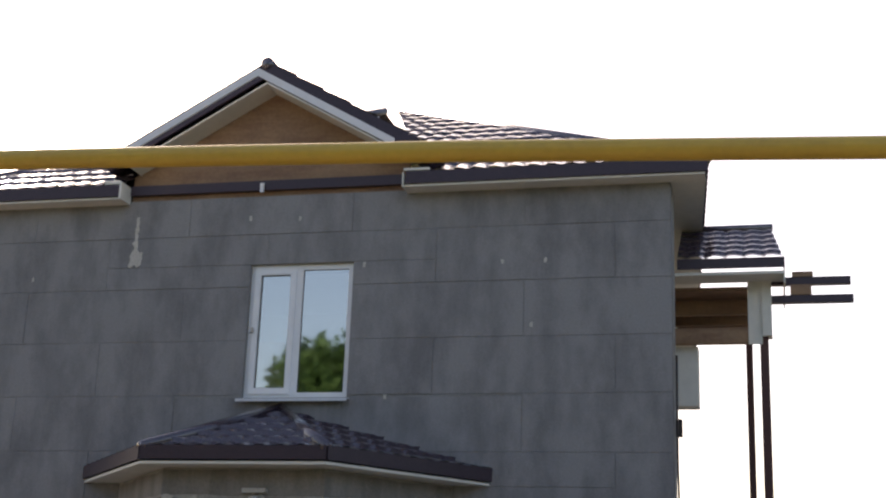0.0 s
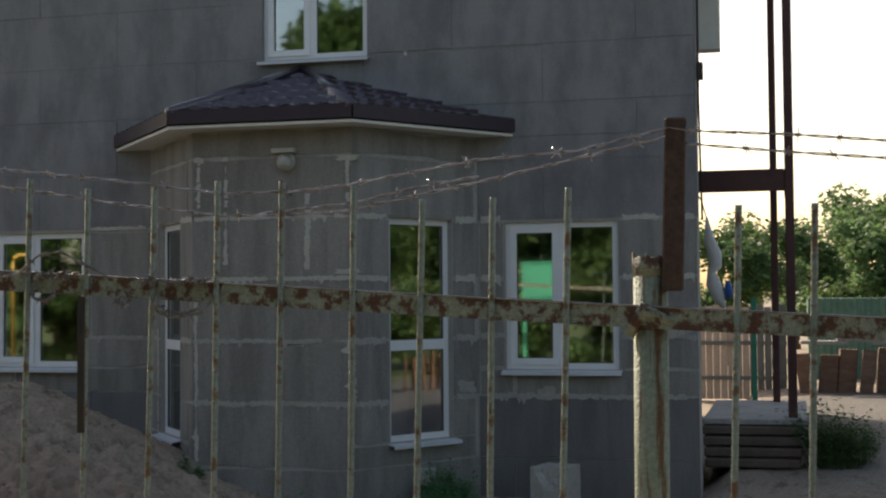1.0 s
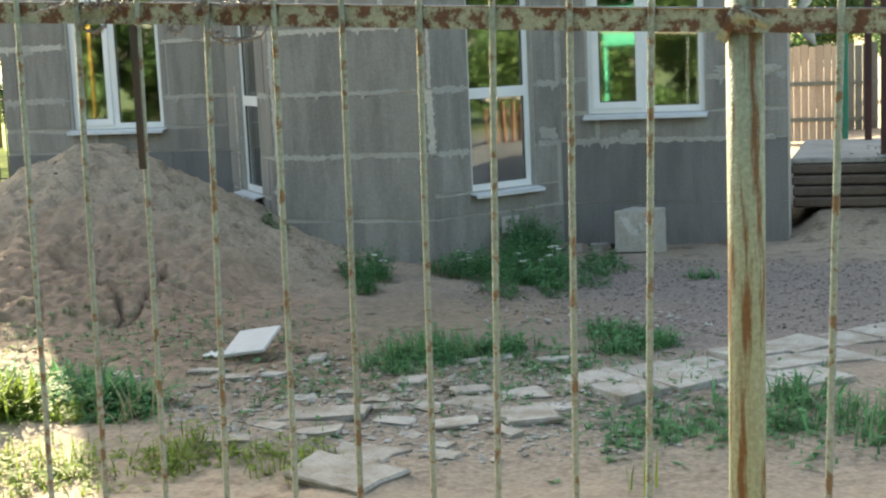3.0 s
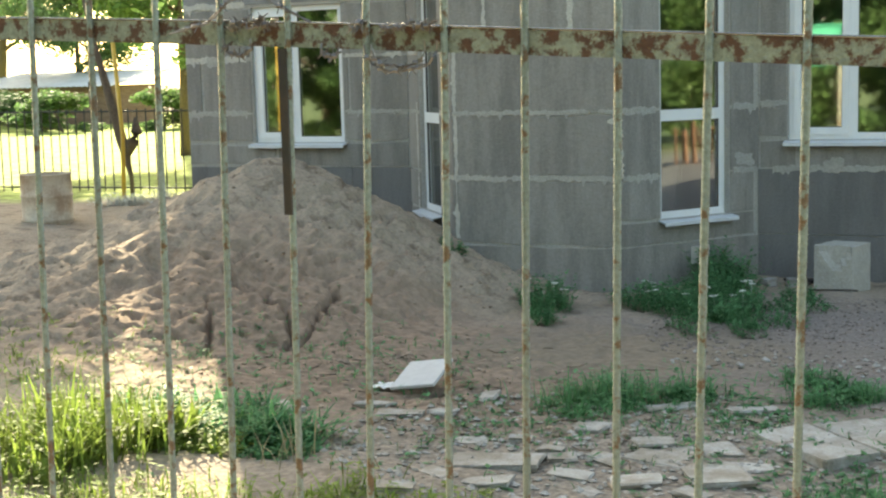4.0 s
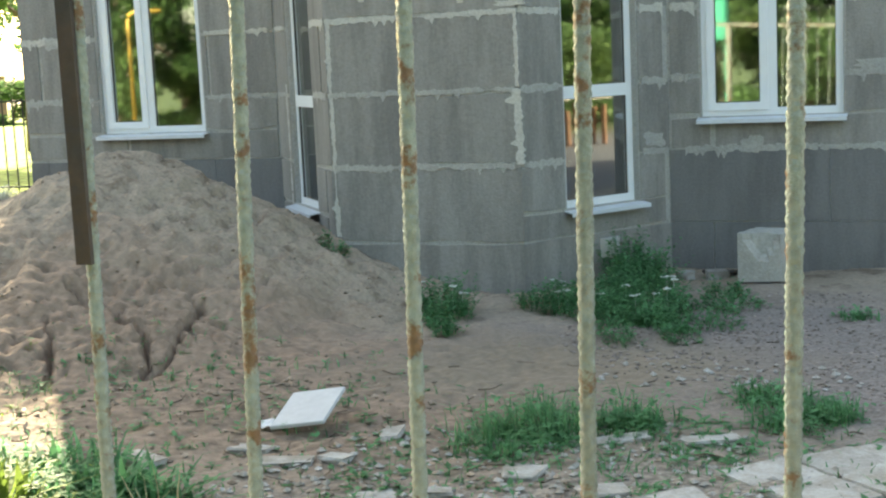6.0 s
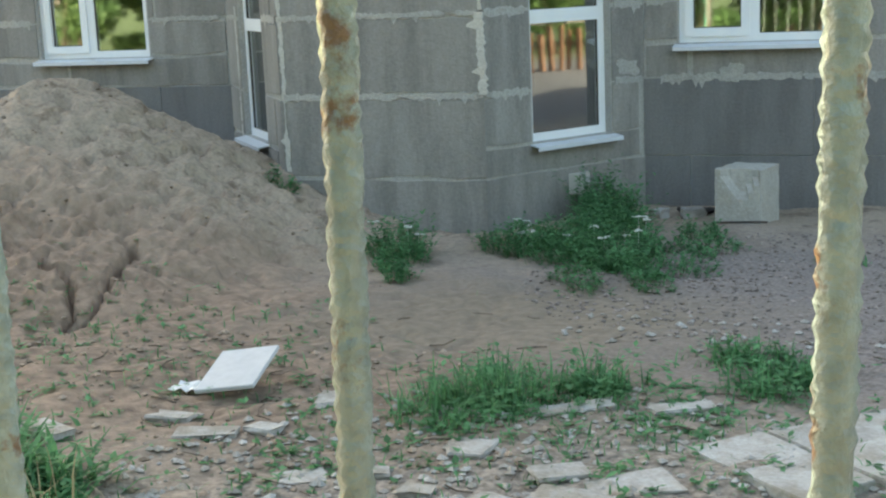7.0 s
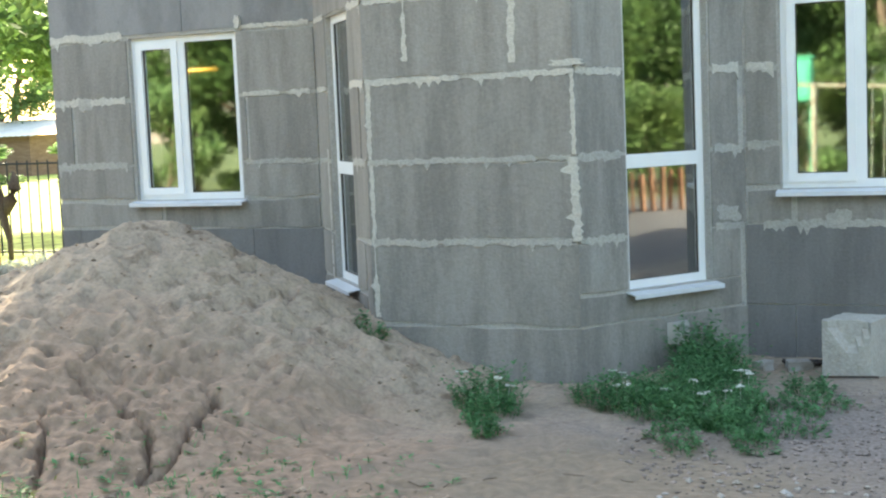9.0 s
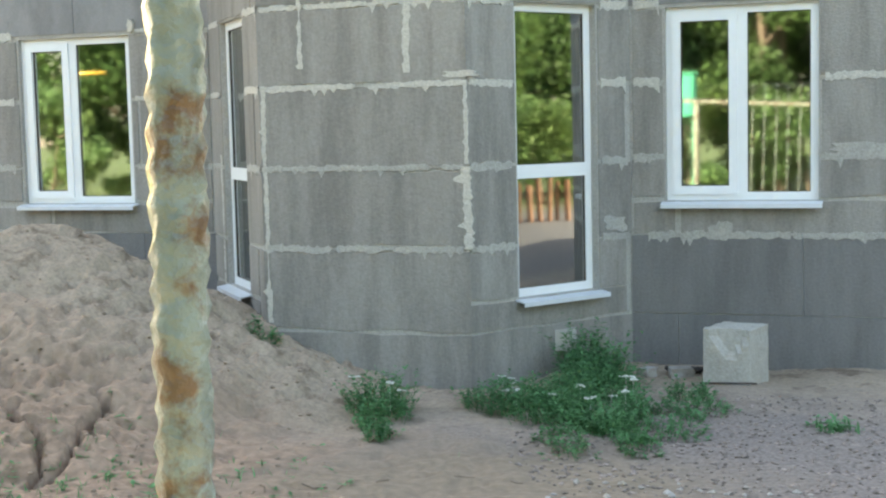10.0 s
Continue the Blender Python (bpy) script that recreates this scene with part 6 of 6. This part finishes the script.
far_slabs = [(-0.68, -5.15, 0.09, 0.18), (-1.02, -5.62, 0.26, 0.12), (-1.3, -5.4, 0.22, 0.10), (-0.82, -5.5, 0.14, 0.10), (-0.45, -5.95, 0.18, 0.12), (-1.7, -5.75, 0.24, 0.14), (0.62, -6.75, 0.14, 0.11),
             (0.9, -6.55, 0.16, 0.10), (0.16, -6.2, 0.14, 0.10), (-0.3, -6.65, 0.16, 0.10), (0.05, -6.05, 0.12, 0.09), (0.44, -6.62, 0.12, 0.09), (-0.18, -5.9, 0.12, 0.08), (0.72, -6.98, 0.14, 0.10)]
for i, (x, y, w, l) in enumerate(near_slabs + far_slabs):
    r = random.Random(900 + i)
    slab(x + YARD * y, y, w, l, r.uniform(0.012, 0.024), r.uniform(-35, 35), 50 + i, (r.uniform(-3, 3), r.uniform(-3, 3)), r.uniform(-0.008, 0.006))


def pebbles(name, cx, cy, rx, ry, count, lo, hi, seed, mat, label):
    r = random.Random(seed)
    vs, fs = [], []
    for i in range(count):
        a, d = r.uniform(0, 6.28), math.sqrt(r.random())
        x, y = cx + rx * d * math.cos(a), cy + ry * d * math.sin(a)
        z = ground_z(x, y)
        s = r.uniform(lo, hi)
        n = len(vs)
        q = [(x + s * math.cos(w) * r.uniform(.6, 1.2), y + s * math.sin(w) * r.uniform(.6, 1.2), z + s * 0.25 * r.uniform(.5, 1.3)) for w in (0, 1.26, 2.5, 3.77, 5.03)]
        vs += [(x, y, z - 0.01)] + q + [(x + r.uniform(-.3, .3) * s, y, z + s * r.uniform(0.5, 0.9))]
        for k in range(5):
            fs += [(n, n + 1 + (k + 1) % 5, n + 1 + k), (n + 6, n + 1 + k, n + 1 + (k + 1) % 5)]
    me = bpy.data.meshes.new(name)
    me.from_pydata(vs, [], fs)
    me.materials.append(mat)
    return tagged(new(name, me), label, "gravel", kind="stuff")


GRAVEL = material("red_grey_gravel", (0.23, 0.19, 0.17), 0.95, grain=60, grain_amount=0.2, bump=0.2, island=0.45)
CLOD = material("earth_clods", (0.28, 0.215, 0.162), 0.98, grain=50, grain_amount=0.25, bump=0.4, island=0.35)
pebbles("gravel", 1.5, -2.6, 2.0, 1.6, 3200, 0.005, 0.019, 1, GRAVEL, "red-grey gravel on the yard")
pebbles("rubble_chips", 0.42, -5.95, 1.6, 1.2, 1500, 0.006, 0.028, 2, CONC, "pale concrete chips among the slabs")
pebbles("rubble_chips", 0.8, -3.75, 0.8, 0.4, 60, 0.012, 0.03, 5, CONC, "scattered pale chips on the gravel")
pebbles("earth_clods", -3.5, -2.8, 2.3, 2.0, 420, 0.005, 0.022, 3, CLOD, "loose clods on the spoil heap")
pebbles("earth_clods", -1.2, -5.2, 1.9, 1.2, 700, 0.005, 0.026, 4, CLOD, "loose clods on the earth")
# film scrap beside the slab
bm = bmesh.new()
r = random.Random(3)
prev = None
for i in range(6):
    row = [bm.verts.new((-1.47 + i * 0.03, -5.14 + k * 0.04 + r.uniform(-.01, .01), ground_z(-1.4, -5.08) + 0.03 + r.uniform(-.008, .012))) for k in range(4)]
    if prev:
        for k in range(3):
            bm.faces.new((prev[k], prev[k + 1], row[k + 1], row[k]))
    prev = row
ob = tagged(part("film_scrap", bm, FOIL), "crumpled scrap of white film on the earth", "scrap")
sm = ob.modifiers.new("thickness", 'SOLIDIFY')
sm.thickness = 0.003

# chipped concrete block by the wall
bm = bmesh.new()
bmesh.ops.create_cube(bm, size=1.0)
bmesh.ops.subdivide_edges(bm, edges=bm.edges[:], cuts=7, use_grid_fill=True)
for v in bm.verts:
    x, y, z = v.co
    if y < -0.3 and z > -0.1 and (x - 0.05) ** 2 + (z - 0.5) ** 2 * 0.8 < 0.13:
        v.co.y += 0.12 + 0.1 * (z + 0.1)
    n = noise.noise(Vector((x * 4, y * 4, z * 4)))
    v.co += v.normal * n * 0.03 if v.normal.length else Vector()
    v.co.x, v.co.y, v.co.z = v.co.x * 0.33, v.co.y * 0.38, (v.co.z + 0.5) * 0.41
bevel_block = part("concrete_block", bm, BEIGE, m=pose(0.557, -0.60, ground_z(0.575, -0.6) - 0.02, 0, 0, -14))
tagged(bevel_block, "square concrete block with a chipped face", "block")
slab(0.14, -0.42, 0.16, 0.12, 0.07, 20, 77, label="loose stone at the foot of the wall", group="")
slab(-0.1, -0.45, 0.12, 0.10, 0.06, 60, 78, label="loose stone at the foot of the wall", group="")
bm = bmesh.new()
tube(bm, [(0.35, -0.86, ground_z(.35, -.86) + .02), (0.45, -0.9, ground_z(.45, -.9) + .02), (0.66, -0.86, ground_z(.66, -.86) + .02), (0.72, -0.83, ground_z(.72, -.83) + .015)], 0.008, 6)
tagged(part("cable_end", bm, DARK_STEEL, smooth=True), "short black cable end on the ground", "cable")

# twigs and dry litter trodden into the yard
r = random.Random(61)
bm = bmesh.new()
for i in range(110):
    x, y = r.uniform(-3.2, 1.6), r.uniform(-6.6, -3.6)
    a, ln = r.uniform(0, 6.28), r.uniform(0.04, 0.16)
    pts = []
    for f in (0, 0.5, 1):
        px, py = x + math.cos(a + 0.4 * f) * ln * f, y + math.sin(a + 0.4 * f) * ln * f
        pts.append((px, py, ground_z(px, py) + 0.008 + 0.01 * r.random()))
    tube(bm, pts, r.uniform(0.002, 0.005), 5)
tagged(part("twigs", bm, BARK), "thin dry twigs scattered over the yard", "twigs", kind="stuff")

# dark sheet added in place of the dark spot at the foot of the wall
bm = bmesh.new()
bmesh.ops.create_grid(bm, x_segments=10, y_segments=6, size=0.5)
for v in bm.verts:
    k = noise.noise(Vector((v.co.x * 5, v.co.y * 5, 4.0)))
    v.co = Vector((v.co.x * 0.26 * (1 + 0.3 * k), v.co.y * 0.13 * (1 - 0.3 * k), 0.02 + 0.025 * k))
rag = tagged(part("rag", bm, DARK_STEEL, smooth=True, m=pose(0.16, -0.30, ground_z(0.16, -0.30) + 0.012, 0, 0, 8)), "crumpled dark sheet standing in for a dark spot at the wall", "rag")
sm = rag.modifiers.new("thickness", 'SOLIDIFY')
sm.thickness = 0.012

# ---- blocks of the walls, each one an object ----
rnd = random.Random(77)
LOW = [(-0.38, 0.25), (0.25, 0.835), (0.835, 1.402), (1.402, 1.968), (1.968, 2.53)]
HIGH = [(2.53 + 0.565 * k, min(ZTOP, 3.095 + 0.565 * k)) for k in range(7)]
BAYR = LOW + [(2.53, 3.08), (3.08, 3.33)]
BAYHOLE = (-3.755, -0.278, -0.4, 3.33)
lay_blocks(wall_front, MAIN, X0, X1, LOW[:2], [BAYHOLE], PLINTH, joint=0.004, length=1.8, first=0.7, rnd=rnd)
lay_blocks(wall_front, MAIN, X0, X1, LOW[2:], [WIN_R, WIN_L, BAYHOLE], BLOCK, joint=0.03, length=1.8, first=0.7, rnd=rnd)
lay_blocks(wall_upper, MAIN, X0, X1, HIGH, [WIN_U, BAYHOLE], BLOCK_UP, joint=0.005, length=1.8, first=0.4, rnd=rnd)
lay_blocks(bay_front, BAY_F, 0, LEN_F, BAYR, [], BLOCK, joint=0.028, length=3.2, first=0.03, rnd=rnd)
lay_blocks(bay_right, BAY_R, 0, LEN_R, BAYR, [WIN_BR], BLOCK, joint=0.028, length=3.0, first=0.0, rnd=rnd)
lay_blocks(bay_left, BAY_L, 0, LEN_L, BAYR, [WIN_BL], BLOCK, joint=0.028, length=3.0, first=0.0, rnd=rnd)
